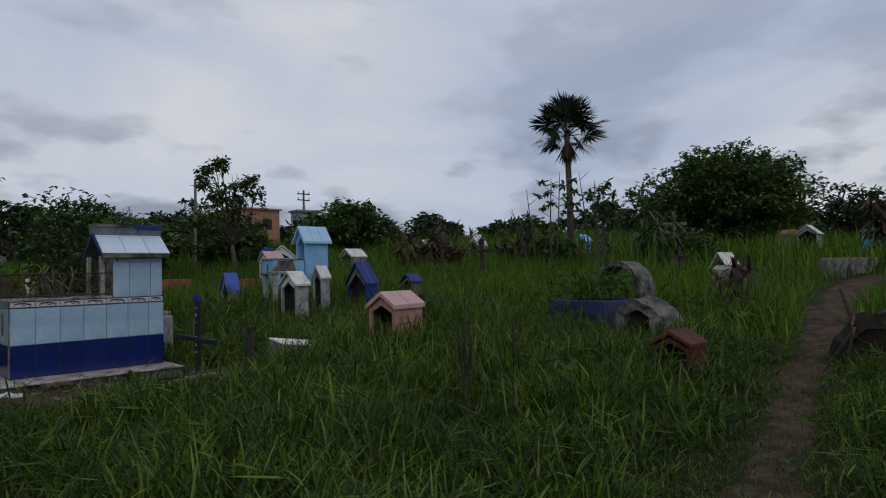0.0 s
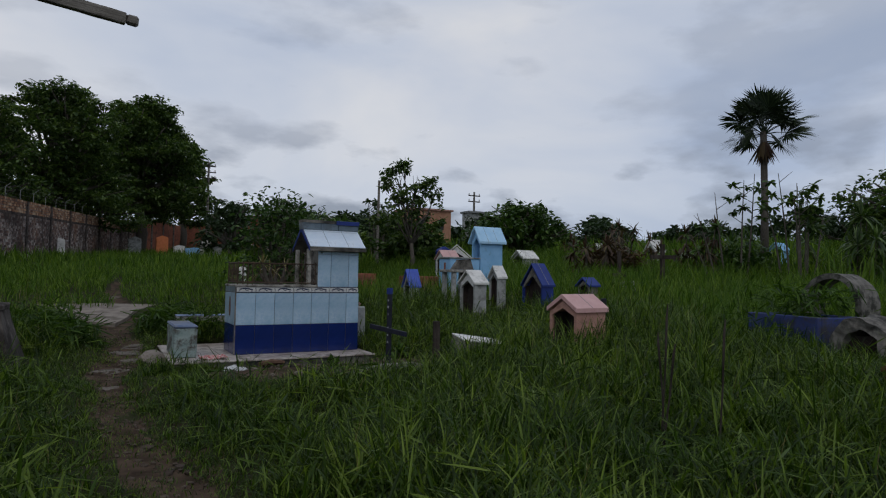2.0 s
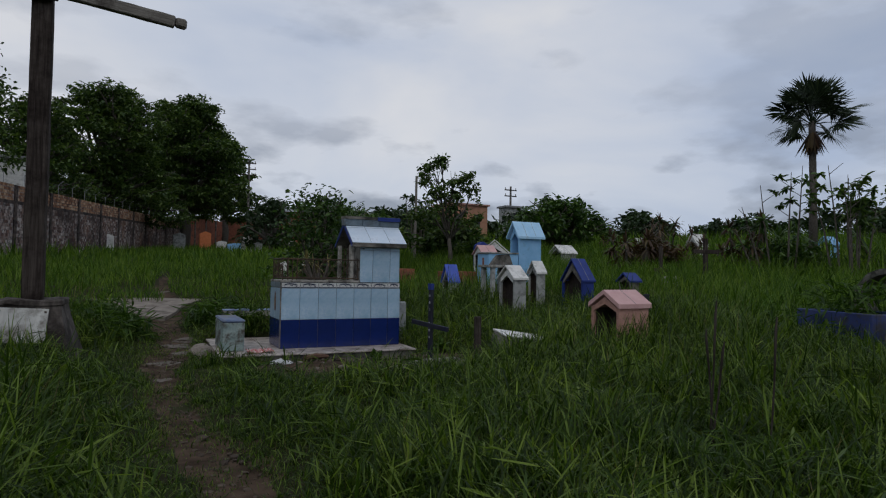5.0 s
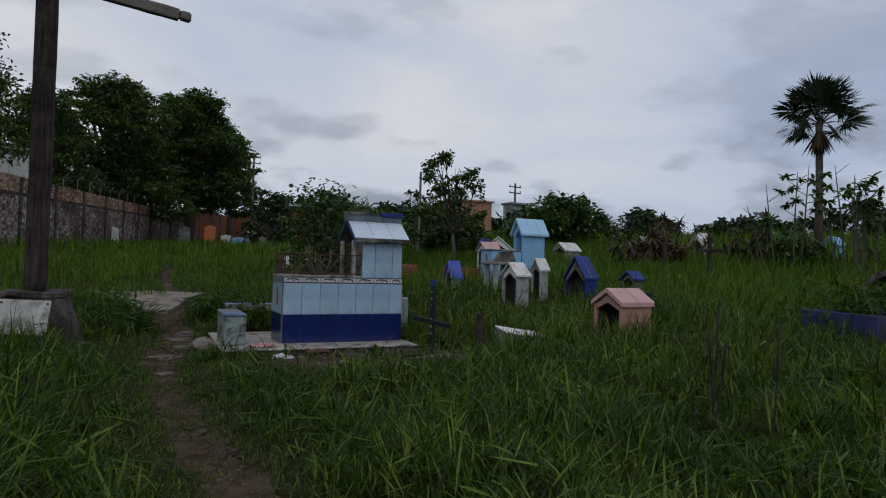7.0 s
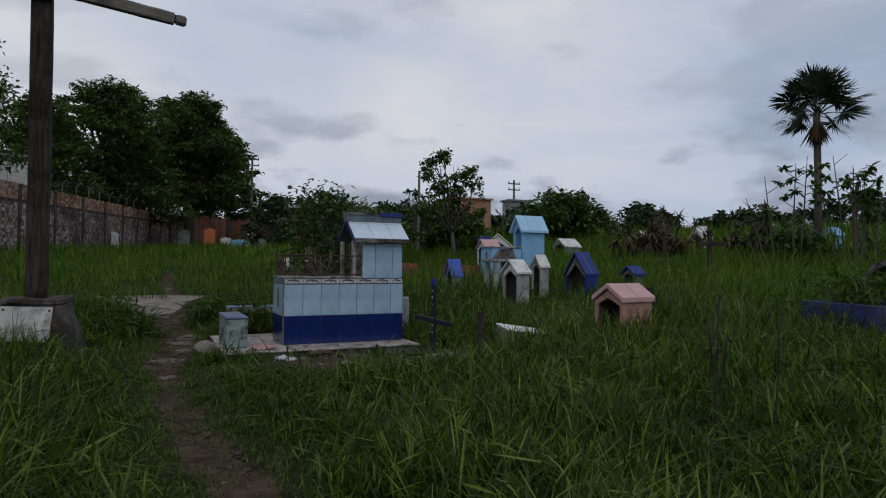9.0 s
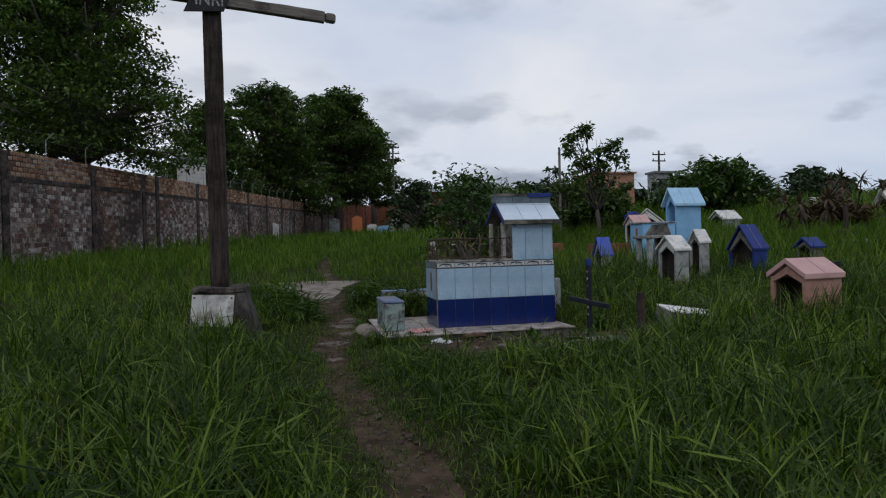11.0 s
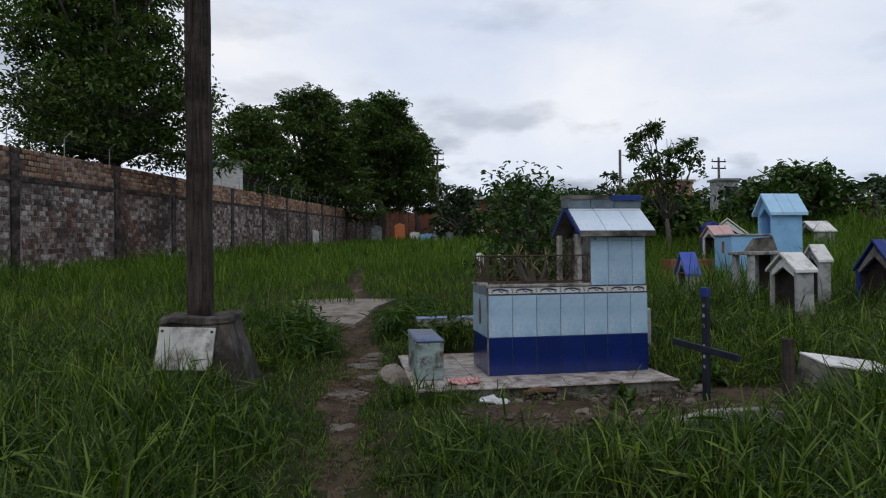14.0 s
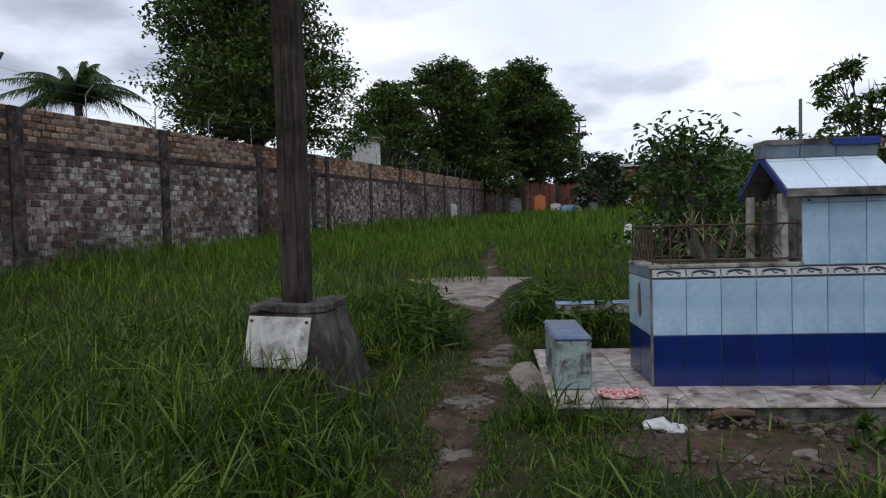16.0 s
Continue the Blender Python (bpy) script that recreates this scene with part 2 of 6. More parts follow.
BRICK_RED = surface("red_brick", (0.2, 0.07, 0.042), (0.33, 0.125, 0.075), 5, 0.9, (0.08, 0.05, 0.04), 2, 0.5, 0.7, 0.5, 0.2, 0.15)
PLASTIC_WHITE = surface("white_plastic_bag", (0.42, 0.42, 0.41), (0.62, 0.62, 0.61), 9, 0.35, relief=0.3)
CLOTH_RED = surface("red_white_cloth", (0.38, 0.06, 0.06), (0.68, 0.6, 0.56), 40, 0.8, (0.32, 0.03, 0.035), 30, 0.52, 0.57, 0.3)
STONE = surface("field_stone", (0.12, 0.1, 0.08), (0.22, 0.19, 0.155), 9, 0.9, relief=0.6)
TIN = surface("corrugated_roofing", (0.14, 0.15, 0.15), (0.24, 0.24, 0.24), 3, 0.6, relief=0.2)
WIRE = surface("galvanised_wire", (0.2, 0.2, 0.2), (0.3, 0.3, 0.3), 20, 0.5, relief=0.1)


def brick_material(name, washed):
    """Clay blocks: tone from each block, old whitewash and black mould in large patches."""
    m, nt, b = material(name)
    geo = nt.nodes.new("ShaderNodeNewGeometry")
    oi = nt.nodes.new("ShaderNodeObjectInfo")
    add = nt.nodes.new("ShaderNodeMath")
    add.operation = "ADD"
    nt.links.new(geo.outputs["Random Per Island"], add.inputs[0])
    nt.links.new(oi.outputs["Random"], add.inputs[1])
    fr = nt.nodes.new("ShaderNodeMath")
    fr.operation = "FRACT"
    nt.links.new(add.outputs[0], fr.inputs[0])
    clay = ramp(nt, fr.outputs[0], [(0.0, (0.15, 0.07, 0.045)), (0.3, (0.29, 0.14, 0.075)), (0.65, (0.42, 0.25, 0.145)), (1.0, (0.52, 0.38, 0.26))])
    grain = ramp(nt, noise_tex(nt, 9, 6, 0.65, "Object"), [(0.3, (0.62,) * 3), (0.7, (1.15,) * 3)])
    col = blend(nt, 1.0, clay, grain, "MULTIPLY")
    if washed:
        geo2 = nt.nodes.new("ShaderNodeNewGeometry")
        world_noise = []
        for sc, det in ((0.42, 6), (0.36, 8), (5.5, 8)):
            n = nt.nodes.new("ShaderNodeTexNoise")
            n.inputs["Scale"].default_value = sc
            n.inputs["Detail"].default_value = det
            n.inputs["Roughness"].default_value = 0.66
            mp = nt.nodes.new("ShaderNodeMapping")
            mp.inputs["Location"].default_value = (sc * 31, sc * 17, det)
            nt.links.new(geo2.outputs["Position"], mp.inputs[0])
            nt.links.new(mp.outputs[0], n.inputs["Vector"])
            world_noise.append(n.outputs["Fac"])
        col = blend(nt, 0.5, col, (0.12, 0.055, 0.045))
        wash = ramp(nt, world_noise[0], [(0.37, (0, 0, 0)), (0.5, (0.92,) * 3)])
        tone = ramp(nt, fr.outputs[0], [(0.0, (0.04, 0.03, 0.028)), (0.3, (0.16, 0.12, 0.11)), (0.6, (0.34, 0.31, 0.3)), (0.85, (0.52, 0.5, 0.48)), (1.0, (0.66, 0.64, 0.62))])
        col = blend(nt, wash, col, blend(nt, 0.35, tone, col))
        mould = ramp(nt, world_noise[1], [(0.475, (0, 0, 0)), (0.6, (0.88,) * 3)])
        col = blend(nt, mould, col, (0.045, 0.029, 0.025))
        spots = ramp(nt, world_noise[2], [(0.49, (0, 0, 0)), (0.59, (0.88,) * 3)])
        col = blend(nt, spots, col, (0.05, 0.043, 0.04))
    else:
        stain = ramp(nt, noise_tex(nt, 3.5, 7, 0.7), [(0.5, (0, 0, 0)), (0.66, (0.8,) * 3)])
        col = blend(nt, stain, col, (0.06, 0.04, 0.032))
    nt.links.new(col, b.inputs["Base Color"])
    b.inputs["Roughness"].default_value = 0.92
    b.inputs["Specular IOR Level"].default_value = 0.2
    bump(nt, b, noise_tex(nt, 30, 5), 0.5, 0.01)
    return m


def washed_mortar():
    """Old mortar: dark and red where bare, pale where the whitewash still holds, mould in patches."""
    m, nt, b = material("washed_mortar")
    geo = nt.nodes.new("ShaderNodeNewGeometry")
    fac = []
    for sc, det in ((0.42, 6), (0.36, 8), (7.0, 8)):
        n = nt.nodes.new("ShaderNodeTexNoise")
        n.inputs["Scale"].default_value = sc
        n.inputs["Detail"].default_value = det
        n.inputs["Roughness"].default_value = 0.66
        mp = nt.nodes.new("ShaderNodeMapping")
        mp.inputs["Location"].default_value = (sc * 31, sc * 17, det)
        nt.links.new(geo.outputs["Position"], mp.inputs[0])
        nt.links.new(mp.outputs[0], n.inputs["Vector"])
        fac.append(n.outputs["Fac"])
    col = ramp(nt, fac[2], [(0.35, (0.045, 0.026, 0.02)), (0.65, (0.12, 0.07, 0.05))])
    col = blend(nt, ramp(nt, fac[0], [(0.37, (0, 0, 0)), (0.5, (0.85,) * 3)]), col, ramp(nt, fac[2], [(0.4, (0.1, 0.085, 0.08)), (0.62, (0.36, 0.33, 0.32))]))
    col = blend(nt, ramp(nt, fac[1], [(0.475, (0, 0, 0)), (0.6, (0.88,) * 3)]), col, (0.035, 0.024, 0.021))
    nt.links.new(col, b.inputs["Base Color"])
    b.inputs["Roughness"].default_value = 0.95
    b.inputs["Specular IOR Level"].default_value = 0.1
    bump(nt, b, noise_tex(nt, 22, 6), 0.7, 0.02)
    return m


MORTAR = washed_mortar()
BRICK_BARE = brick_material("bare_clay_block", False)
BRICK_WASHED = brick_material("whitewashed_mouldy_block", True)


# ---- building helpers ----
def raw_mesh(name, verts, faces, mats, smooth=False, mat_index=None):
    """A mesh from numpy arrays: verts (n, 3), faces (m, k)."""
    me = bpy.data.meshes.new(name)
    verts, faces = np.asarray(verts, np.float32), np.asarray(faces, np.int32)
    k = faces.shape[1]
    me.vertices.add(len(verts))
    me.vertices.foreach_set("co", verts.ravel())
    me.loops.add(faces.size)
    me.loops.foreach_set("vertex_index", faces.ravel())
    me.polygons.add(len(faces))
    me.polygons.foreach_set("loop_start", np.arange(0, faces.size, k, dtype=np.int32))
    me.polygons.foreach_set("loop_total", np.full(len(faces), k, np.int32))
    me.polygons.foreach_set("use_smooth", np.full(len(faces), bool(smooth)))
    for m in mats:
        me.materials.append(m)
    if mat_index is not None:
        me.polygons.foreach_set("material_index", np.asarray(mat_index, np.int32))
    me.update(calc_edges=True)
    return me


def part(name, bm, mat, parent, label="", at=None, smooth=False):
    """Links a bmesh, or a mesh, as one mesh object under a thing or part."""
    if isinstance(bm, bmesh.types.BMesh):
        bmesh.ops.recalc_face_normals(bm, faces=bm.faces)
        me = bpy.data.meshes.new(name)
        bm.to_mesh(me)
        bm.free()
        me.materials.append(mat)
        if smooth:
            for p in me.polygons:
                p.use_smooth = True
    else:
        me = bm
    ob = new(name, me)
    ob.parent = parent
    if at is not None:
        ob.matrix_basis = at
    if label:
        tagged(ob, label)
    return ob


def thing(name, at, label, category, group="", kind=""):
    ob = new(name)
    ob.empty_display_size = 0.1
    ob.matrix_basis = at
    return tagged(ob, label, category, group, kind)


def box(x0, x1, y0, y1, z0, z1, bevel=0.0, bm=None):
    bm = bm or bmesh.new()
    r = bmesh.ops.create_cube(bm, size=1)
    bmesh.ops.scale(bm, vec=(x1 - x0, y1 - y0, z1 - z0), verts=r["verts"])
    bmesh.ops.translate(bm, vec=((x0 + x1) / 2, (y0 + y1) / 2, (z0 + z1) / 2), verts=r["verts"])
    if bevel:
        es = {e for v in r["verts"] for e in v.link_edges}
        bmesh.ops.bevel(bm, geom=list(es), offset=bevel, segments=1, affect="EDGES")
    return bm


def wobble(bm, amount, scale=3.0, seed=0.0):
    for v in bm.verts:
        v.co += noise.noise_vector(v.co * scale + Vector((seed, seed * 1.7, 0))) * amount
    return bm


def prism(profile, y0, y1, bm=None, bevel=0.0):
    """A profile of (x, z) points pushed along y."""
    bm = bm or bmesh.new()
    a = [bm.verts.new((x, y0, z)) for x, z in profile]
    b = [bm.verts.new((x, y1, z)) for x, z in profile]
    n = len(a)
    bm.faces.new(a), bm.faces.new(b[::-1])
    for i in range(n):
        bm.faces.new((a[i], b[i], b[(i + 1) % n], a[(i + 1) % n]))
    if bevel:
        bmesh.ops.bevel(bm, geom=bm.edges[:], offset=bevel, segments=1, affect="EDGES")
    return bm


def prism_x(profile, x0, x1, bm=None, bevel=0.0):
    """A profile of (y, z) points pushed along x."""
    bm = bm or bmesh.new()
    a = [bm.verts.new((x0, y, z)) for y, z in profile]
    b = [bm.verts.new((x1, y, z)) for y, z in profile]
    n = len(a)
    bm.faces.new(a), bm.faces.new(b[::-1])
    for i in range(n):
        bm.faces.new((a[i], b[i], b[(i + 1) % n], a[(i + 1) % n]))
    if bevel:
        bmesh.ops.bevel(bm, geom=bm.edges[:], offset=bevel, segments=1, affect="EDGES")
    return bm


def rod(points, radii, sides=6, bm=None):
    """A tapering round rod along points."""
    bm = bm or bmesh.new()
    rings = []
    pts = [Vector(p) for p in points]
    for i, p in enumerate(pts):
        d = (pts[min(i + 1, len(pts) - 1)] - pts[max(i - 1, 0)]).normalized()
        u = d.orthogonal().normalized() if not rings else (rings[-1][1] - d * rings[-1][1].dot(d)).normalized()
        w = d.cross(u)
        r = radii[i] if isinstance(radii, (list, tuple)) else radii
        ring = [bm.verts.new(p + (u * math.cos(a) + w * math.sin(a)) * r) for a in [2 * math.pi * k / sides for k in range(sides)]]
        rings.append((ring, u))
    for (a, _), (b, _) in zip(rings, rings[1:]):
        for k in range(sides):
            bm.faces.new((a[k], a[(k + 1) % sides], b[(k + 1) % sides], b[k]))
    bm.faces.new(rings[0][0][::-1]), bm.faces.new(rings[-1][0])
    return bm


def sp(v, k):
    return k * np.logaddexp(0, np.asarray(v, float) / k)


def land(x, y):
    """Height of the ground: flat by the start, rising gently ahead and to the east."""
    x, y = np.asarray(x, float), np.asarray(y, float)
    z = -0.1 + 0.1 * (sp(y, 3) - 0.65 * sp(y - 12, 3) - 0.33 * sp(y - 75, 6)) + 0.065 * (sp(x - 3, 2) - 0.85 * sp(x - 48, 6)) + 0.03 * (sp(-x - 4, 2) - sp(-x - 14, 2))
    return z + 0.03 * np.sin(1.3 * x + 0.7 * y) * np.sin(0.9 * y - 0.6 * x) * np.exp(-((x * x + y * y) / 900))


def gz(x, y):
    return float(land(x, y))


# trodden paths, as centre lines with half widths
TRACKS = [
    [(-0.95, -9.5, 0.20), (-1.0, -6.0, 0.20), (-1.12, -4.5, 0.20), (-1.28, -3.3, 0.20), (-1.4, -2.4, 0.17), (-1.42, -1.4, 0.14), (-1.48, -0.45, 0.19), (-1.35, 0.3, 0.24), (-1.2, 1.1, 0.22), (-1.3, 3.0, 0.22), (-1.1, 5.6, 0.12), (-1.3, 8.2, 0.14), (-1.2, 10.2, 0.08), (-1.0, 13.0, 0.02)],
    [(0.4, -7.9, 0.16), (2.4, -7.2, 0.21), (3.2, -7.0, 0.2), (4.9, -6.65, 0.19), (6.2, -6.4, 0.21), (8.5, -6.0, 0.23), (10.3, -5.6, 0.32), (13.7, -5.1, 0.46), (17.5, -4.8, 0.42)],
]


def track_gap(x, y):
    """Distance from the edge of the nearest trodden path, below zero on it."""
    best = np.full(np.shape(x), 99.0)
    for line in TRACKS:
        for (ax, ay, aw), (bx, by, bw) in zip(line, line[1:]):
            dx, dy = bx - ax, by - ay
            t = np.clip(((x - ax) * dx + (y - ay) * dy) / (dx * dx + dy * dy), 0, 1)
            best = np.minimum(best, np.hypot(x - ax - t * dx, y - ay - t * dy) - (aw + t * (bw - aw)))
    return best


# ---- ground ----
def spread(lo, hi, fine, far):
    """Even steps from lo to hi, then ever longer ones out to far on both sides."""
    out, step = list(np.arange(lo, hi, fine)), fine
    a, b = lo, hi
    while b < far:
        out.append(b)
        step *= 1.25
        a, b = a - step, b + step
        out.insert(0, a)
    return np.array(out)


gx, gy = spread(-6, 14, 0.1, 600), spread(-9.5, 9, 0.1, 600)
X, Y = np.meshgrid(gx, gy)
Z = land(X, Y)
near_mask = np.exp(-((X - 3) ** 2 + (Y + 1) ** 2) / 220)
rough_z = np.array([noise.noise(Vector((x * 1.7, y * 1.7, 3))) for x, y in zip(X.ravel(), Y.ravel())]).reshape(X.shape)
Z = Z + 0.035 * rough_z * near_mask - 0.05 * np.clip(1 - track_gap(X, Y) / 0.25, 0, 1) * near_mask
Z = np.where((X > -0.85) & (X < 1.85) & (Y > -0.4) & (Y < 1.6), np.minimum(Z, 0.1), Z)
Z = np.where((X > -0.95) & (X < 1.95) & (Y > -0.72) & (Y < -0.4), np.minimum(Z, 0.05), Z)
ny, nx = X.shape
idx = np.arange(nx * ny).reshape(ny, nx)
quads = np.stack([idx[:-1, :-1], idx[:-1, 1:], idx[1:, 1:], idx[1:, :-1]], -1).reshape(-1, 4)
ragged = np.array([noise.noise(Vector((x * 4.1, y * 4.1, 8))) for x, y in zip(X.ravel(), Y.ravel())])
trk = track_gap(X, Y).ravel() + 0.2 * rough_z.ravel() + 0.22 * ragged
mound = (((X - 1.0) / 1.6) ** 2 + ((Y + 1.0) / 0.66) ** 2).ravel() + 0.5 * rough_z.ravel()
patchy = np.array([noise.noise(Vector((x * 0.9, y * 0.9, 21))) for x, y in zip(X.ravel(), Y.ravel())])
trk = trk + np.where(X.ravel() > 0.8, 0.06 + 0.32 * patchy, 0.08 * patchy)
soil_face = (trk[quads].mean(1) < 0.03) | (mound[quads].mean(1) < 1)
ground_mesh = raw_mesh("ground", np.stack([X, Y, Z], -1).reshape(-1, 3), quads, [TURF, SOIL], True, soil_face.astype(int))
tagged(new("ground", ground_mesh), "uneven grassy earth with trodden bare soil paths", "ground", kind="structure")


def grass_field(name, label, mat, count, area, hgt, width, seed, keep, segs=2, lean=0.5, cat="grass", tufts=0, lift=0.0):
    """Blades of grass over an area of the plan; keep(x, y) gives the share of full height, or 0 for none."""
    rng = np.random.default_rng(seed)
    x = rng.uniform(area[0], area[1], count)
    y = rng.uniform(area[2], area[3], count)
    if tufts:
        cx, cy = rng.uniform(area[0], area[1], tufts), rng.uniform(area[2], area[3], tufts)
        which, turn, out = rng.integers(0, tufts, count), rng.uniform(0, 2 * math.pi, count), np.abs(rng.normal(0, 0.06, count))
        x, y = cx[which] + out * np.cos(turn), cy[which] + out * np.sin(turn)
    share = keep(x, y, rng)
    ok = share > 0.04
    x, y, share = x[ok], y[ok], share[ok]
    n = len(x)
    h = hgt * share * rng.uniform(0.3, 1.2, n)
    w = width * rng.uniform(0.6, 1.3, n) * np.clip(0.4 + share, 0.5, 1)
    a = rng.uniform(0, 2 * math.pi, n)
    if tufts:
        a = turn[ok] + rng.normal(0, 0.35, n)
    dx, dy = np.cos(a), np.sin(a)
    tilt = rng.uniform(0.02, 0.5, n) * (1.6 if tufts else 1.0)
    curl = rng.uniform(0.05, 1.0, n) ** 1.3 * 2.1 * lean
    twist = rng.normal(0, 0.5, n)
    step = (1.2 - 0.7 * lift) * h / segs
    off, zz = np.zeros(n), land(x, y) - 0.04 + lift * h * rng.uniform(0, 1, n) ** 0.8
    tilt = tilt + lift * rng.uniform(0.0, 1.1, n)
    rows = []
    for i in range(segs + 1):
        t = i / segs
        mid_pt = np.stack([x + dx * off, y + dy * off, zz], -1)
        if i == segs:
            rows.append(mid_pt[:, None])
        else:
            ww = w * (0.75 + 0.5 * t - 1.05 * t * t)
            sx, sy = -dy * np.cos(twist * t) + dx * np.sin(twist * t), dx * np.cos(twist * t) + dy * np.sin(twist * t)
            side = np.stack([sx * ww, sy * ww, 0.25 * ww * np.sin(3 * twist)], -1)
            rows.append(np.stack([mid_pt - side, mid_pt + side], 1))
        ang = np.minimum(tilt + curl * t, 2.6)
        off, zz = off + step * np.sin(ang), zz + step * np.cos(ang)
    v = np.concatenate(rows, 1)
    per = v.shape[1]
    tris = []
    for i in range(segs - 1):
        b = 2 * i
        tris += [(b, b + 1, b + 3), (b, b + 3, b + 2)]
    tris.append((per - 3, per - 2, per - 1))
    f = (np.arange(n)[:, None, None] * per + np.array(tris)[None]).reshape(-1, 3)
    return tagged(new(name, raw_mesh(name, v.reshape(-1, 3), f, [mat], True)), label, cat, kind="stuff")


def smooth_noise(x, y, s, seed):
    """Cheap rolling noise from a few sines, 0 to 1."""
    r = np.random.default_rng(seed)
    out = 0
    for _ in range(6):
        a, p = r.uniform(0, 6.28), r.uniform(0, 6.28)
        k = s * r.uniform(0.5, 1.8)
        out = out + np.sin(k * (x * np.cos(a) + y * np.sin(a)) + p)
    return np.clip(0.5 + out / 6, 0, 1)


def inside(x, y, x0, x1, y0, y1):
    return (x > x0) & (x < x1) & (y > y0) & (y < y1)


FOOTPRINTS = [(-0.85, 1.82, -0.42, 0.85), (-0.85, 0.1, -0.42, 1.55), (-3.2, -2.15, -0.1, 0.85), (4.0, 4.9, -1.95, -1.05), (-2.15, -0.6, 3.3, 5.6), (2.7, 3.45, -1.27, -0.8)]


def lush(x, y, rng):
    k = 0.35 + 0.55 * smooth_noise(x, y, 1.1, 5) + 0.35 * smooth_noise(x, y, 4.0, 6)
    gap = track_gap(x, y)
    k = k * np.clip((gap + 0.05 + 0.2 * rng.random(len(x))) / 1.05, 0.0, 1) ** 0.9
    worn = np.exp(-(((x + 1.5) / 0.75) ** 2 + ((y - 0.2) / 1.7) ** 2))
    k = k * (1 - 0.6 * worn) * (1 + 0.3 * np.clip((x - 2) / 2, 0, 1) * np.clip((y + 4) / 2, 0, 1))
    k = np.where(gap < -0.03, np.where(rng.random(len(x)) < np.where(x > 0.8, 0.16, 0.12), rng.uniform(0.06, 0.22, len(x)), 0), k)
    for x0, x1, y0, y1 in FOOTPRINTS:
        k = np.where(inside(x, y, x0, x1, y0, y1), 0, k)
    k = np.where(inside(x, y, -0.8, 0.6, 0.8, 2.3), k * 0.6, k)
    m = ((x - 1.0) / 1.6) ** 2 + ((y + 1.0) / 0.66) ** 2
    k = np.where(m < 1.0, np.where(rng.random(len(x)) < 0.05 + 0.25 * np.clip(m - 0.5, 0, 1), 0.35, 0), np.where(m < 1.7, k * 0.6, k))
    return k


def outside_near(x, y, rng):
    k = 0.4 + 0.45 * smooth_noise(x, y, 0.5, 9) + 0.45 * smooth_noise(x, y, 2.6, 19)
    k = k * (1 + 0.35 * np.clip((x - 2) / 3, 0, 1) * np.clip((y + 4) / 3, 0, 1))
    k = np.where(inside(x, y, -7, 7, -9.5, 3.5), 0, k)
    gap = track_gap(x, y)
    for x0, x1, y0, y1 in FOOTPRINTS:
        k = np.where(inside(x, y, x0, x1, y0, y1), 0, k)
    k = np.where(x < -9.66 + 0.2043 * (y - 11.19) + 0.3, 0, k)
    return np.where(gap < 0.05, 0, k)


def far_only(x, y, rng):
    k = outside_near(x, y, rng)
    k = k * (1 + 0.4 * np.clip((x - 13) / 4, 0, 1) * np.clip((28 - x) / 4, 0, 1))
    return np.where(inside(x, y, -12, 17, -10, 16), 0, k)


def by_path(x, y, rng):
    gap = track_gap(x, y)
    k = np.where((gap > -0.2) & (gap < 0.95), rng.uniform(0.3, 1.0, len(x)) * np.clip(0.38 + gap, 0.26, 1), 0)
    k = np.where((gap < 0.02) & (smooth_noise(x, y, 5.0, 33) + 0.3 * rng.random(len(x)) < 0.62), 0, k)
    k = np.where(((x - 1.0) / 1.5) ** 2 + ((y + 1.0) / 0.6) ** 2 < 1, 0, k)
    for x0, x1, y0, y1 in FOOTPRINTS:
        k = np.where(inside(x, y, x0, x1, y0, y1), 0, k)
    return k


grass_field("meadow_grass", "lush tall green grass growing over the whole plot", GRASS, 165000, (-7, 7, -9.5, 3.5), 0.46, 0.0066, 11, lush, 4, 0.75, lift=0.6)
grass_field("meadow_grass", "lush tall green grass round the further graves", GRASS_FAR, 130000, (-12, 17, -10, 16), 0.5, 0.0095, 12, outside_near, 3, 0.7, lift=0.4)
grass_field("meadow_grass", "tall green grass on the rising far ground", GRASS_FAR, 110000, (-16, 60, -14, 75), 0.6, 0.032, 13, far_only, 2, 0.75)
grass_field("grass_tussocks", "tussocks of long arching pale green grass blades", GRASS, 60000, (-5.5, 7, -8.6, -0.5), 0.52, 0.0092, 17, lush, 5, 0.95, tufts=2600, lift=0.35)
grass_field("trodden_turf", "short trodden grass and creeping weeds along the path", GRASS, 95000, (-2.8, 0.2, -7.5, 3.4), 0.17, 0.005, 18, by_path, 3, 1.1, lift=0.3)
grass_field("trodden_turf", "short trodden grass beside the eastern path", GRASS, 45000, (0.2, 9.0, -8.6, -4.9), 0.17, 0.006, 20, by_path, 3, 1.1, lift=0.3)
grass_field("dry_grass_stalks", "thin straw-coloured dead grass stalks among green blades", STRAW, 2600, (-7, 9, -9.5, 6), 0.55, 0.003, 14, lush, 4, 0.5)
grass_field("dry_litter", "flattened straw-brown dead grass beside the path", STRAW, 5000, (-2.6, 5.5, -8.5, 3.4), 0.14, 0.004, 19, by_path, 3, 1.5)



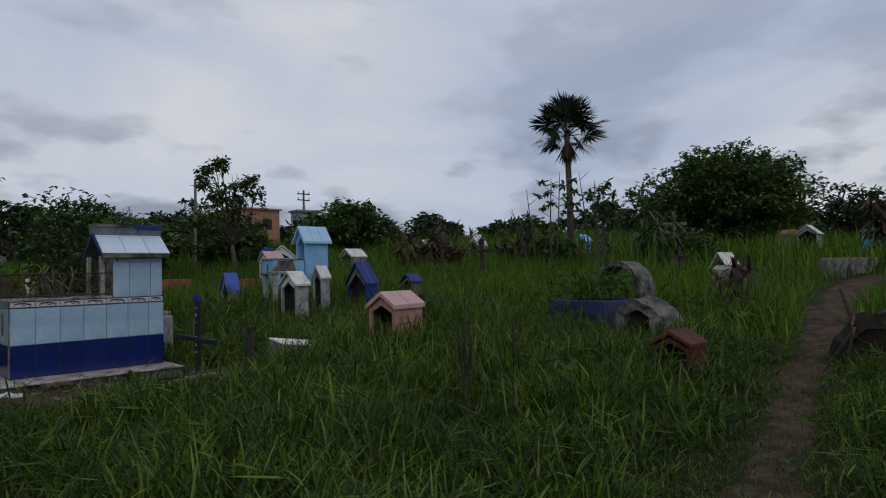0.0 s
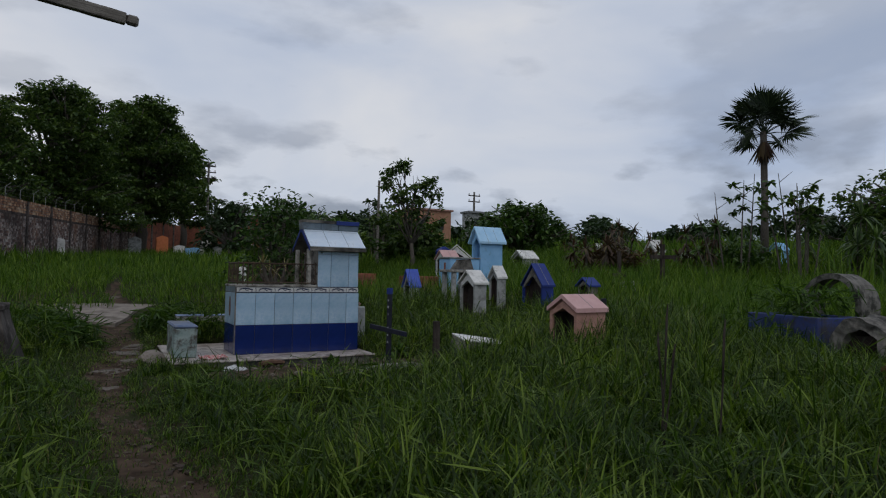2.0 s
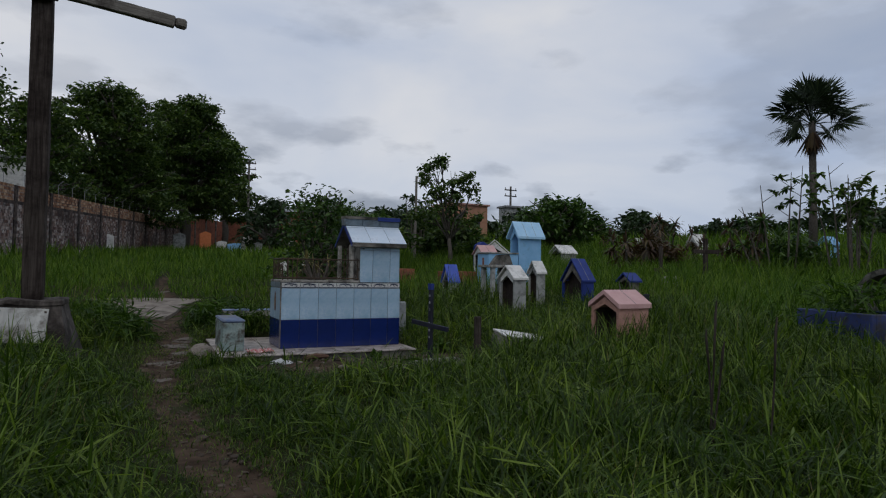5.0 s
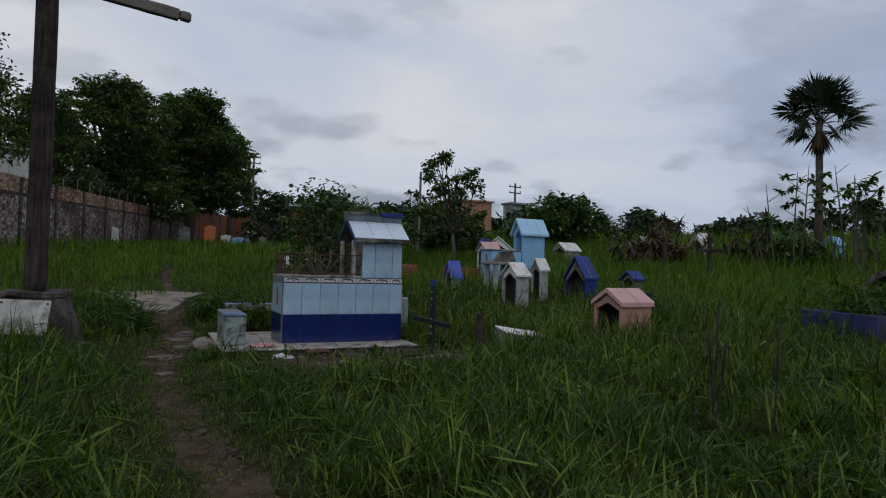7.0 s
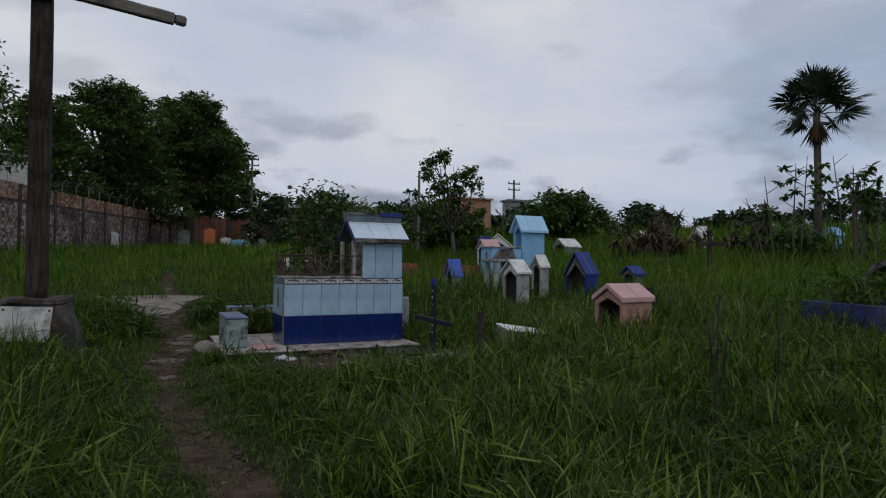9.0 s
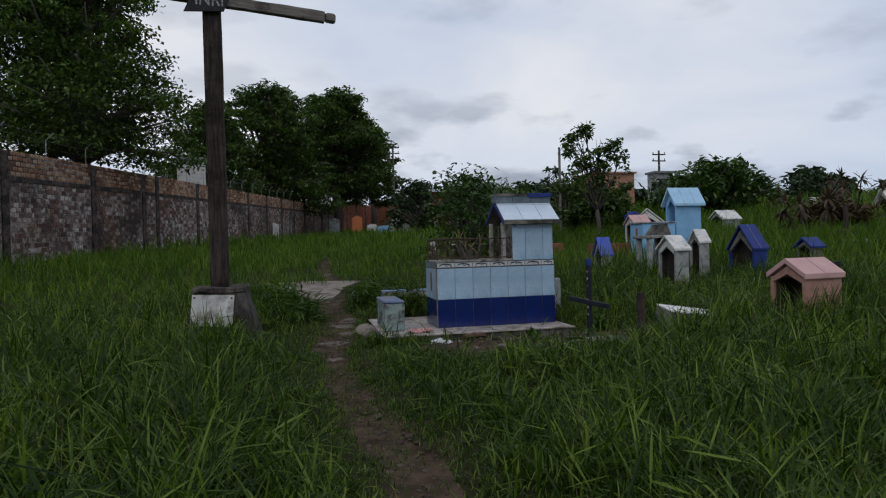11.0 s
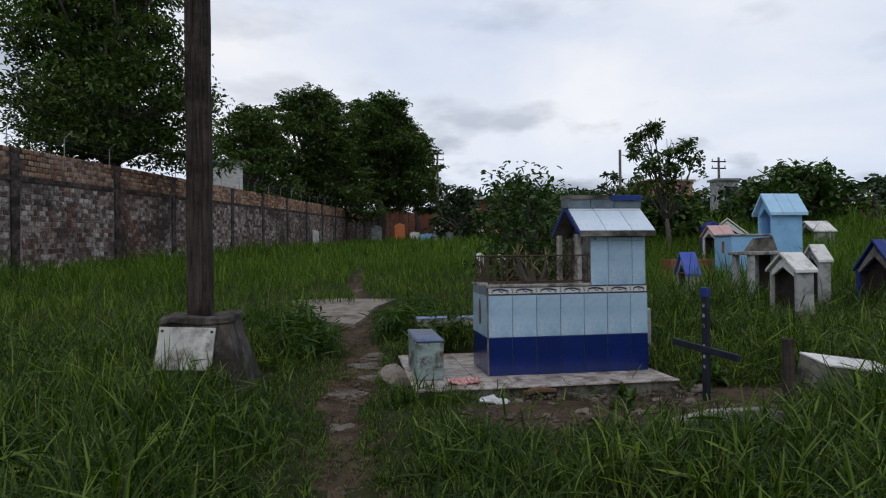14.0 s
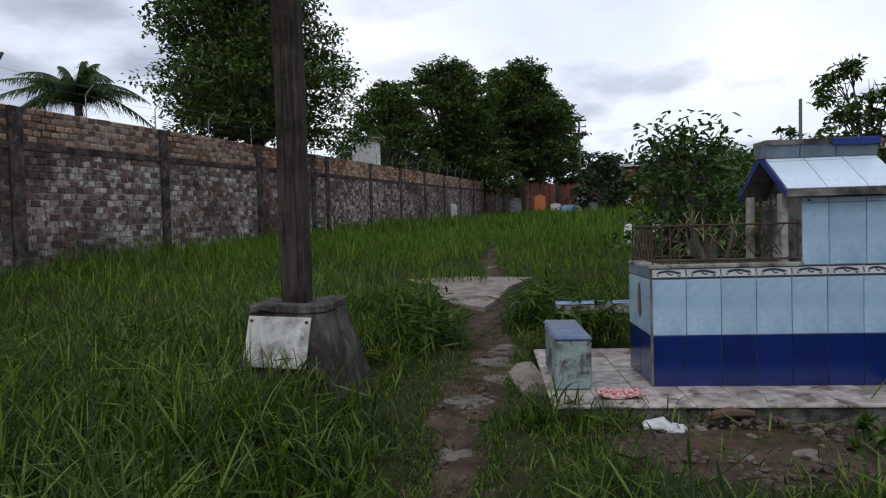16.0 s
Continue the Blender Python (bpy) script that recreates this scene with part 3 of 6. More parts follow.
# ---- plants ----
def leaves(centres, length, width, seed, droop=0.2, jitter=0.35):
    """Folded leaf blades at the given centres, each of six corners, turned at random."""
    rng = np.random.default_rng(seed)
    c = np.asarray(centres, float)
    n = len(c)
    az = rng.uniform(0, 2 * math.pi, n)
    el = rng.normal(-droop, 0.5, n)
    d = np.stack([np.cos(az) * np.cos(el), np.sin(az) * np.cos(el), np.sin(el)], -1)
    side = np.stack([-np.sin(az), np.cos(az), rng.normal(0, jitter, n)], -1)
    up = np.cross(d, side)
    L = (length * rng.uniform(0.65, 1.3, n))[:, None]
    W = (width * rng.uniform(0.7, 1.25, n))[:, None]
    v = np.stack([c, c + d * L * 0.35 + side * W * 0.5 + up * W * 0.18, c + d * L * 0.75 + side * W * 0.4 + up * W * 0.1, c + d * L - up * W * 0.2,
                  c + d * L * 0.75 - side * W * 0.4 + up * W * 0.1, c + d * L * 0.35 - side * W * 0.5 + up * W * 0.18], 1)
    f = np.arange(n)[:, None, None] * 6 + np.array([(0, 1, 2), (0, 2, 3), (0, 3, 4), (0, 4, 5)])[None]
    return v.reshape(-1, 3), f.reshape(-1, 3)


def clumps(blobs, per_area, clump, seed, fill=0.25, flat=0.7):
    """Leaf centres in clumps over the shells of ellipsoids (x, y, z, rx, ry, rz)."""
    rng = np.random.default_rng(seed)
    out = []
    for x, y, z, rx, ry, rz in blobs:
        n = max(6, int(per_area * (rx * ry + rx * rz + ry * rz)))
        d = rng.normal(size=(n, 3))
        d /= np.linalg.norm(d, axis=1)[:, None]
        r = np.where(rng.random(n) < fill, rng.uniform(0.3, 0.8, n), rng.uniform(0.78, 1.08, n))
        cc = np.array((x, y, z)) + d * r[:, None] * np.array((rx, ry, rz))
        k = rng.integers(14, 30, n)
        reps = np.repeat(cc, k, axis=0)
        g = rng.normal(size=reps.shape)
        g /= np.linalg.norm(g, axis=1)[:, None]
        out.append(reps + g * (clump * rng.uniform(0.25, 1.0, len(reps)))[:, None] * np.array((1, 1, flat)))
    return np.concatenate(out)


def tree(name, at, label, blobs, trunk_r, leaf, leaf_mat, seed, per_area=3.0, clump=0.5, bark=BARK, category="tree", split=0.45, fill=0.25, limbs=True, flat=0.7):
    """A tapered trunk with limbs to each mass of the crown; blobs are given from the foot of the trunk."""
    t = thing(name, at, label, category)
    rng = random.Random(seed)
    top = max(b[2] for b in blobs)
    fork = Vector((0, 0, min(b[2] - b[5] for b in blobs) * split + top * 0.2))
    bm = rod([(0, 0, -0.3), (0.02 * top, 0, fork.z * 0.5), fork], [trunk_r * 1.25, trunk_r, trunk_r * 0.85], 8)
    if limbs:
        for b in blobs:
            end = Vector(b[:3])
            m = fork.lerp(end, 0.5) + Vector((rng.uniform(-0.1, 0.1), rng.uniform(-0.1, 0.1), 0.12)) * top * 0.3
            rod([fork - Vector((0, 0, 0.1)), m, end], [trunk_r * 0.6, trunk_r * 0.38, trunk_r * 0.12], 5, bm)
            for _ in range(3):
                tip = end + Vector((rng.uniform(-1, 1) * b[3], rng.uniform(-1, 1) * b[4], rng.uniform(0, 0.9) * b[5]))
                rod([m.lerp(end, 0.5), tip], [trunk_r * 0.22, trunk_r * 0.06], 4, bm)
    part("trunk", bm, bark, t, smooth=True)
    v, f = leaves(clumps(blobs, per_area, clump, seed, fill, flat), leaf, leaf * 0.5, seed + 1)
    part("crown", raw_mesh("crown", v, f, [leaf_mat]), leaf_mat, t)
    return t


def sword_leaves(base, n, length, width, seed, spread_el=(0.2, 1.4), droop=0.5):
    """Long strap leaves fanning out of one point."""
    rng = np.random.default_rng(seed)
    az = rng.uniform(0, 2 * math.pi, n)
    el = rng.uniform(*spread_el, n)
    L = length * rng.uniform(0.7, 1.15, n)
    base = np.asarray(base, float)
    rows = []
    for t, wf in ((0.0, 0.6), (0.35, 1.0), (0.7, 0.75), (1.0, 0.05)):
        r = L * t * np.cos(el)
        z = L * t * np.sin(el) - droop * L * t * t * np.cos(el)
        p = np.stack([base[0] + r * np.cos(az), base[1] + r * np.sin(az), base[2] + z], -1)
        s = np.stack([-np.sin(az), np.cos(az), 0 * az], -1) * (width * wf)
        rows += [p - s, p + s]
    v = np.stack(rows, 1)
    f = np.arange(n)[:, None, None] * 8 + np.array([(0, 1, 3), (0, 3, 2), (2, 3, 5), (2, 5, 4), (4, 5, 7), (4, 7, 6)])[None]
    return v.reshape(-1, 3), f.reshape(-1, 3)


def join_np(chunks):
    vs, fs, o = [], [], 0
    for v, f in chunks:
        vs.append(v), fs.append(f + o)
        o += len(v)
    return np.concatenate(vs), np.concatenate(fs)


# ---- boundary wall ----
WALL_AT, WALL_YAW = Vector((-9.66, 11.186)), math.degrees(math.atan2(0.97976, 0.20016))
TOP0, RISE = 4.28, 0.034


def wall_top(s):
    return TOP0 + RISE * s


def wall_pose(s, z=0.0):
    return pose(WALL_AT.x + 0.20016 * s, WALL_AT.y + 0.97976 * s, z, 0, 0, WALL_YAW)


S0, S1 = -18.0, 58.0
wall = thing("wall_west", wall_pose(0), "high weathered block wall with flaking whitewash and mould", "wall", kind="structure")
# local x runs along the wall, -y faces the graves
bm = bmesh.new()
cuts = [S0 + (S1 - S0) * i / 19 for i in range(20)]
prof = [(s, wall_top(s) - 0.02) for s in cuts] + [(s, -0.6) for s in reversed(cuts)]
prism(prof, -0.06, 0.1, bm)
part("wall_core", bm, MORTAR, wall)
bm = prism([(s, wall_top(s) - 0.72) for s in cuts] + [(s, wall_top(s) - 0.86) for s in reversed(cuts)], -0.09, -0.06)
wobble(bm, 0.01, 1.3)
part("tie_beam", bm, PIER, wall, "blackened concrete tie beam")
POSTS = [-17.6, -13.2, -8.9, -4.5, -0.4, 4.0, 7.7, 8.9, 13.4, 17.6, 21.9, 26.2, 30.5, 34.8, 39.1, 43.4, 47.7, 52.0, 56.3]
for s in POSTS:
    bm = box(s - 0.15, s + 0.15, -0.105, -0.06, -0.3, wall_top(s) - 0.02 - (0.75 if s in (7.7,) else 0), 0.015)
    part("pier", bm, PIER, wall, "dark concrete pier")


def brick_mesh(w, h, d, bevel=0.014, uneven=0.011):
    bm = box(-w / 2, w / 2, -d, 0, -h / 2, h / 2, bevel)
    wobble(bm, uneven, 9)
    me = bpy.data.meshes.new("brick")
    bmesh.ops.recalc_face_normals(bm, faces=bm.faces)
    bm.to_mesh(me)
    bm.free()
    return me


def brick_array(me):
    v = np.array([p.co[:] for p in me.vertices])
    tris = []
    for p in me.polygons:
        ids = list(p.vertices)
        tris += [(ids[0], ids[i], ids[i + 1]) for i in range(1, len(ids) - 1)]
    return v, np.array(tris)


bare, washed = brick_mesh(0.188, 0.112, 0.05), brick_mesh(0.197, 0.126, 0.05)
bare.materials.append(BRICK_BARE)
washed.materials.append(BRICK_WASHED)
spots = {True: [], False: []}
rb = random.Random(4)
for s_i in range(int((S1 - S0) / 0.215)):
    s = S0 + 0.11 + 0.215 * s_i
    for c in range(28):
        zt = wall_top(s) - 0.075 - 0.144 * c - (0.14 if c > 4 else 0)
        if zt < gz(WALL_AT.x + 0.2 * s, WALL_AT.y + 0.98 * s) - 0.1:
            break
        ss = s + (0.107 if c % 2 else 0) + rb.uniform(-0.012, 0.012)
        if any(abs(ss - p) < 0.23 for p in POSTS) or (c == 0 and rb.random() < 0.05):
            continue
        spots[c < 5].append((ss, rb.uniform(-0.027, -0.016 if c > 4 else -0.014), zt + rb.uniform(-0.01, 0.01), c))
brick_spots = []
for is_bare, me in ((True, bare), (False, washed)):
    one_v, one_f = brick_array(brick_mesh(0.19, 0.116 if is_bare else 0.126, 0.05, 0.0, 0.003))
    rest = []
    for ss, yy, zz, c in spots[is_bare]:
        if (is_bare and -5.5 < ss < 7.0) or (not is_bare and -4.4 < ss < 4 and c < 13):
            brick_spots.append((me, ss, yy, zz, rb.uniform(-1.5, 1.5)))
        else:
            rest.append((one_v + np.array((ss, yy, zz)), one_f))
    v, f = join_np(rest)
    tagged(part("brickwork", raw_mesh("brickwork", v, f, [me.materials[0]]), None, wall, "bare clay blocks of the raised top" if is_bare else "whitewashed mouldy clay blocks"), kind="stuff")

# angled iron stakes with barbed wire along the wall top
stake_tops = []
for i in range(34):
    s = -17.75 + i * 2.15
    if i == 6:
        continue
    z = wall_top(s)
    lean = -0.22
    st = thing("fence_stake", wall_pose(s, z), "thin bent iron stake on the wall top carrying barbed wire", "fence stake", "stakes along the wall")
    bm = rod([(0, 0.02, -0.03), (0, 0.02, 0.5), (0, lean, 0.72)], 0.014, 5)
    part("stake_rod", bm, WIRE, st)
for k, (dz, dy) in enumerate(((0.28, 0.02), (0.5, 0.02), (0.66, -0.14))):
    pts = []
    for i in range(67):
        s = -17.75 + i * 1.075
        m = wall_pose(s, wall_top(s) + dz - (0.03 if i % 2 else 0)) @ Vector((0, dy, 0))
        pts.append(m)
    bm = rod(pts, 0.003, 3)
    w = thing("barbed_wire", Matrix.Identity(4), "strand of barbed wire strung between the wall stakes", "barbed wire", "wires on the wall")
    part("wire_strand", bm, WIRE, w)

# newer red brick walls at the far end
for (ax, ay), (bx, by), h in (((1.95, 68.0), (7.5, 80.0), 4.2), ((7.5, 80.0), (24.0, 76.0), 3.9)):
    ln = math.hypot(bx - ax, by - ay)
    w = thing("wall_far", pose(ax, ay, gz(ax, ay), 0, 0, math.degrees(math.atan2(by - ay, bx - ax))), "plain red brick boundary wall at the far end", "wall", kind="structure")
    bm = box(0, ln, -0.1, 0.1, -1, h)
    part("brick_panel", bm, BRICK_RED, w)
    for i in range(int(ln / 3.5) + 1):
        part("pier", box(i * 3.5 - 0.18, i * 3.5 + 0.18, -0.17, 0.17, -1, h + 0.05, 0.02), CONCRETE_DARK, w)


# ---- the blue tiled tomb ----
TW, TD, Z0, ZT = 1.69, 0.71, 0.2, 1.09
tomb = thing("tiled_tomb", pose(0, 0, Z0), "large tomb clad in pale and cobalt blue tiles", "tomb")
bm = box(0.004, TW - 0.004, 0.012, TD, -0.1, ZT - Z0 - 0.01)
part("masonry_core", bm, GROUT, tomb)


def tile(me_name, w, h, mat, d=0.012):
    me = bpy.data.meshes.new(me_name)
    b = box(-w / 2, w / 2, -d, 0, -h / 2, h / 2, 0.0025)
    bmesh.ops.recalc_face_normals(b, faces=b.faces)
    b.to_mesh(me)
    b.free()
    me.materials.append(mat)
    return me


rt = random.Random(8)
pitch_x = 0.2515
full_l, cut_l = tile("tile", pitch_x - 0.005, 0.417, TILE_LIGHT), tile("tile", TW - 6 * pitch_x - 0.005, 0.417, TILE_LIGHT)
full_d, cut_d = tile("tile", pitch_x - 0.005, 0.378, TILE_DARK), tile("tile", TW - 6 * pitch_x - 0.005, 0.378, TILE_DARK)
bord, bord_c = tile("border_tile", pitch_x - 0.004, 0.078, TILE_BORDER), tile("border_tile", TW - 6 * pitch_x - 0.004, 0.078, TILE_BORDER)


def scroll_mesh(w):
    """The dark scroll drawn on each border tile."""
    bm = bmesh.new()
    strokes = [
        [(-0.3 + 0.06 * i, 0.017 * math.sin(math.pi * (0.12 + 0.088 * i)) - 0.002) for i in range(11)],
        [(-0.3 + 0.05 * math.cos(a), -0.006 + 0.012 * math.sin(a)) for a in [0.8 * i for i in range(7)]],
        [(0.3 + 0.05 * math.cos(a), -0.008 + 0.013 * math.sin(a)) for a in [2.4 - 0.8 * i for i in range(7)]],
        [(-0.47, 0.02), (-0.49, 0.0), (-0.47, -0.02)], [(0.47, 0.02), (0.49, 0.0), (0.47, -0.02)],
        [(-0.06, 0.004), (0.04, -0.012), (0.12, -0.008)],
        [(-0.49, 0.034), (0.48, 0.034)], [(-0.49, -0.034), (0.48, -0.034)]]
    for k, pts in enumerate(strokes):
        half = 0.0085 if k == 0 else 0.005
        lo = [bm.verts.new((x * w, -0.0132, z - half)) for x, z in pts]
        hi = [bm.verts.new((x * w + half * 0.5, -0.0132, z + half)) for x, z in pts]
        for a in range(len(pts) - 1):
            bm.faces.new((lo[a], lo[a + 1], hi[a + 1], hi[a]))
    ex = bmesh.ops.extrude_face_region(bm, geom=bm.faces[:])
    bmesh.ops.translate(bm, vec=(0, 0.0018, 0), verts=[g for g in ex["geom"] if isinstance(g, bmesh.types.BMVert)])
    me = bpy.data.meshes.new("scroll")
    bmesh.ops.recalc_face_normals(bm, faces=bm.faces)
    bm.to_mesh(me)
    bm.free()
    me.materials.append(BORDER_INK)
    return me


scroll, scroll_c = scroll_mesh(pitch_x), scroll_mesh(TW - 6 * pitch_x)
for i in range(7):
    last = i == 6
    cx = (i + 0.5) * pitch_x if not last else (6 * pitch_x + TW) / 2
    jit = lambda: pose(cx, 0.012 + rt.uniform(-0.001, 0.001), 0, rt.uniform(-0.25, 0.25), rt.uniform(-0.15, 0.15), rt.uniform(-0.3, 0.3))
    part("tile", cut_d if last else full_d, None, tomb, at=pose(0, 0, 0.19) @ jit())
    part("tile", cut_l if last else full_l, None, tomb, at=pose(0, 0, 0.592) @ jit())
    b = part("border_tile", bord_c if last else bord, None, tomb, "white border tile with dark scroll", at=pose(cx, 0.012, 0.848))
    part("scroll", scroll_c if last else scroll, None, b)
# head end, facing west: two tiles to a row
side_l, side_d, side_b = tile("tile", TD / 2 - 0.006, 0.417, TILE_LIGHT), tile("tile", TD / 2 - 0.006, 0.378, TILE_DARK), tile("border_tile", TD / 2 - 0.006, 0.078, TILE_GREY)
for k in range(2):
    y = TD * (0.26 + 0.5 * k)
    part("tile", side_d, None, tomb, at=pose(0.003, y, 0.19, 0, 0, -90))
    part("tile", side_l, None, tomb, at=pose(0.003, y, 0.592, 0, 0, -90))
    part("border_tile", side_b, None, tomb, at=pose(0.003, y, 0.848, 0, 0, -90))
    part("tile", side_d, None, tomb, at=pose(TW - 0.003, y, 0.19, 0, 0, 90))
    part("tile", side_l, None, tomb, at=pose(TW - 0.003, y, 0.592, 0, 0, 90))
part("corner_edge", wobble(box(-0.012, 0.004, -0.006, 0.012, 0.0, ZT - Z0 - 0.01), 0.004, 9), CONCRETE_DARK, tomb, "dark chipped corner edge")
bm = bmesh.new()
bmesh.ops.create_circle(bm, cap_ends=True, segments=20, radius=0.1)
for v in bm.verts:
    v.co = Vector((0, v.co.x * 0.34 * (1.2 - v.co.y * 5), v.co.y * 1.3))
ex = bmesh.ops.extrude_face_region(bm, geom=bm.faces[:])
bmesh.ops.translate(bm, vec=(-0.008, 0, 0), verts=[g for g in ex["geom"] if isinstance(g, bmesh.types.BMVert)])
part("oval_medallion", bm, surface("brown_medallion", (0.1, 0.06, 0.045), (0.2, 0.13, 0.09), 14, 0.5), tomb, "small brown oval medallion", at=pose(-0.011, 0.33, 0.62))
# rim round the planted bed, soil in it
H = ZT - Z0
for x0, x1, y0, y1 in ((-0.012, 1.09, -0.012, 0.09), (-0.012, 1.09, TD - 0.09, TD + 0.012), (-0.012, 0.09, 0.09, TD - 0.09)):
    part("coping", wobble(box(x0, x1, y0, y1, H - 0.008, H + 0.022, 0.006), 0.004, 5), CONCRETE, tomb, "worn pale coping")
part("bed_soil", wobble(box(0.08, 1.08, 0.08, TD - 0.08, H - 0.05, H + 0.012), 0.012, 9), SOIL, tomb)
# little house at the east end
HX0, HX1, EAVE, RIDGE = 1.09, 1.69, 1.585 - Z0, 1.95 - Z0
part("house_core", box(1.13, HX1 - 0.012, 0.03, TD - 0.02, H - 0.02, EAVE), GROUT, tomb)
hw = [0.19, 0.262, 0.136]
x = HX0
for w in hw:
    part("tile", tile("tile", w - 0.005, EAVE - H - 0.045, TILE_LIGHT), None, tomb, at=pose(x + w / 2, 0.03, (H + EAVE - 0.045) / 2))
    part("tile", tile("tile", w - 0.005, 0.04, TILE_LIGHT), None, tomb, at=pose(x + w / 2, 0.03, EAVE - 0.021))
    x += w
for k in range(2):
    part("tile", tile("tile", TD / 2 - 0.02, EAVE - H - 0.01, TILE_LIGHT), None, tomb, at=pose(HX1 - 0.012, TD * (0.27 + 0.47 * k), (H + EAVE) / 2, 0, 0, 90))
for y in (0.03, TD - 0.11):
    part("column", wobble(box(0.95, 1.0, y, y + 0.07, H, EAVE + 0.03, 0.006), 0.003, 6), CONCRETE, tomb, "slim worn concrete post")
part("jamb", box(1.09, 1.13, 0.02, TD - 0.02, H, EAVE, 0.004), CONCRETE, tomb)
# roof, ridge running east
RY, OV = 0.36, 0.07
slope = math.hypot(RY + OV, RIDGE - EAVE - 0.03)
for sgn, nm in ((1, "roof_slab"), (-1, "roof_slab")):
    ye = -OV if sgn == 1 else TD + OV
    yr = RY
    prof = [(ye, EAVE), (ye, EAVE + 0.055), (yr, RIDGE), (yr, RIDGE - 0.07)]
    part(nm, prism_x(prof, 0.945, 1.765, bevel=0.004), CONCRETE_DARK, tomb, "darkened roof slab")
    ang = math.degrees(math.atan2(RIDGE - EAVE - 0.055, (yr - ye)))
    for (x0, x1) in ((0.95, 1.225), (1.23, 1.505), (1.51, 1.76)):
        for f0, f1 in ((0.0, 0.73), (0.735, 1.0)):
            L = math.hypot(yr - ye, RIDGE - EAVE - 0.055)
            w, h = x1 - x0, (f1 - f0) * L - 0.004
            me = tile("roof_tile", w, h, TILE_ROOF, 0.01)
            fc = (f0 + f1) / 2
            cy, cz = ye + (yr - ye) * fc, EAVE + 0.055 + (RIDGE - EAVE - 0.055) * fc
            if sgn == 1:
                part("roof_tile", me, None, tomb, at=pose((x0 + x1) / 2, cy, cz, -(90 - ang), 0, 0))
            else:
                part("roof_tile", me, None, tomb, at=pose((x0 + x1) / 2, cy, cz, -(90 - (180 - ang)), 0, 180))
part("gable", prism_x([(0.0, EAVE - 0.03), (TD, EAVE - 0.03), (RY, RIDGE - 0.05)], 1.13, 1.15), CONCRETE_DARK, tomb)
part("gable", prism_x([(0.0, EAVE), (TD, EAVE), (RY, RIDGE - 0.05)], 1.66, 1.685), CONCRETE, tomb)
for sgn in (1, -1):
    ye = -OV if sgn == 1 else TD + OV
    part("barge_edge", prism_x([(ye, EAVE + 0.002), (ye, EAVE + 0.05), (RY, RIDGE - 0.004), (RY, RIDGE - 0.066)], 0.937, 0.945), PAINT_BLUE, tomb, "cobalt painted gable edge")
# leaning ridge cap: grey tiles, the east end cobalt
for x0, x1, m in ((0.93, 1.19, TILE_GREY), (1.195, 1.455, TILE_GREY), (1.46, 1.765, TILE_GREY)):
    part("ridge_cap", prism_x([(RY - 0.1, RIDGE - 0.05), (RY - 0.125, RIDGE + 0.075), (RY + 0.09, RIDGE + 0.075), (RY + 0.07, RIDGE - 0.05)], x0, x1, bevel=0.004), m, tomb, "grey tiled ridge cap")
part("ridge_edge", prism_x([(RY - 0.137, RIDGE + 0.03), (RY - 0.137, RIDGE + 0.088), (RY + 0.095, RIDGE + 0.088), (RY + 0.095, RIDGE + 0.05)], 1.42, 1.77, bevel=0.004), PAINT_BLUE, tomb, "cobalt ridge edge")
part("ridge_edge", wobble(prism_x([(RY - 0.13, RIDGE + 0.045), (RY - 0.13, RIDGE + 0.085), (RY + 0.09, RIDGE + 0.085), (RY + 0.09, RIDGE + 0.05)], 0.93, 1.42), 0.008, 7), CONCRETE_DARK, tomb, "broken weathered ridge edge")

# iron railing round the bed
railing = thing("iron_railing", pose(0, 0, ZT + 0.02), "low rusty iron railing with crossed bars on the tomb", "railing")
for y in (0.03, TD - 0.03):
    for z in (0.03, 0.29):
        part("rail", rod([(0.02, y, z), (1.08, y, z)], 0.008, 5), IRON, railing)
    for i in range(5):
        x = 0.3 + 0.195 * i
        part("cross_bar", rod([(x - 0.09, y, 0.03), (x + 0.09, y, 0.29)], 0.005, 4), IRON, railing)
        part("cross_bar", rod([(x + 0.09, y + 0.006, 0.03), (x - 0.09, y + 0.006, 0.29)], 0.005, 4), IRON, railing)
    for x in (0.02, 0.09, 0.15, 0.21, 1.06):
        part("upright", rod([(x, y, 0), (x, y, 0.31)], 0.007, 5), IRON, railing)
for z in (0.03, 0.29):
    part("rail", rod([(0.02, 0.03, z), (0.02, TD - 0.03, z)], 0.008, 5), IRON, railing)
for i in range(6):
    y = 0.1 + 0.1 * i
    part("cross_bar", rod([(0.02, y - 0.05, 0.03), (0.02, y + 0.05, 0.29)], 0.005, 4), IRON, railing)
    part("cross_bar", rod([(0.026, y + 0.05, 0.03), (0.026, y - 0.05, 0.29)], 0.005, 4), IRON, railing)
gate = thing("iron_gate", pose(1.02, 0.1, ZT + 0.02), "small pale iron lattice gate closing the niche", "gate")
for k in range(3):
    part("gate_bar", rod([(0, 0.06 + 0.2 * k, 0), (0, 0.06 + 0.2 * k, 0.5)], 0.007, 4), IRON, gate)
for k in range(3):
    part("gate_bar", rod([(0, 0.06, 0.02 + 0.16 * k), (0, 0.46, 0.16 + 0.16 * k)], 0.005, 4), IRON, gate)
    part("gate_bar", rod([(0.005, 0.46, 0.02 + 0.16 * k), (0.005, 0.06, 0.16 + 0.16 * k)], 0.005, 4), IRON, gate)

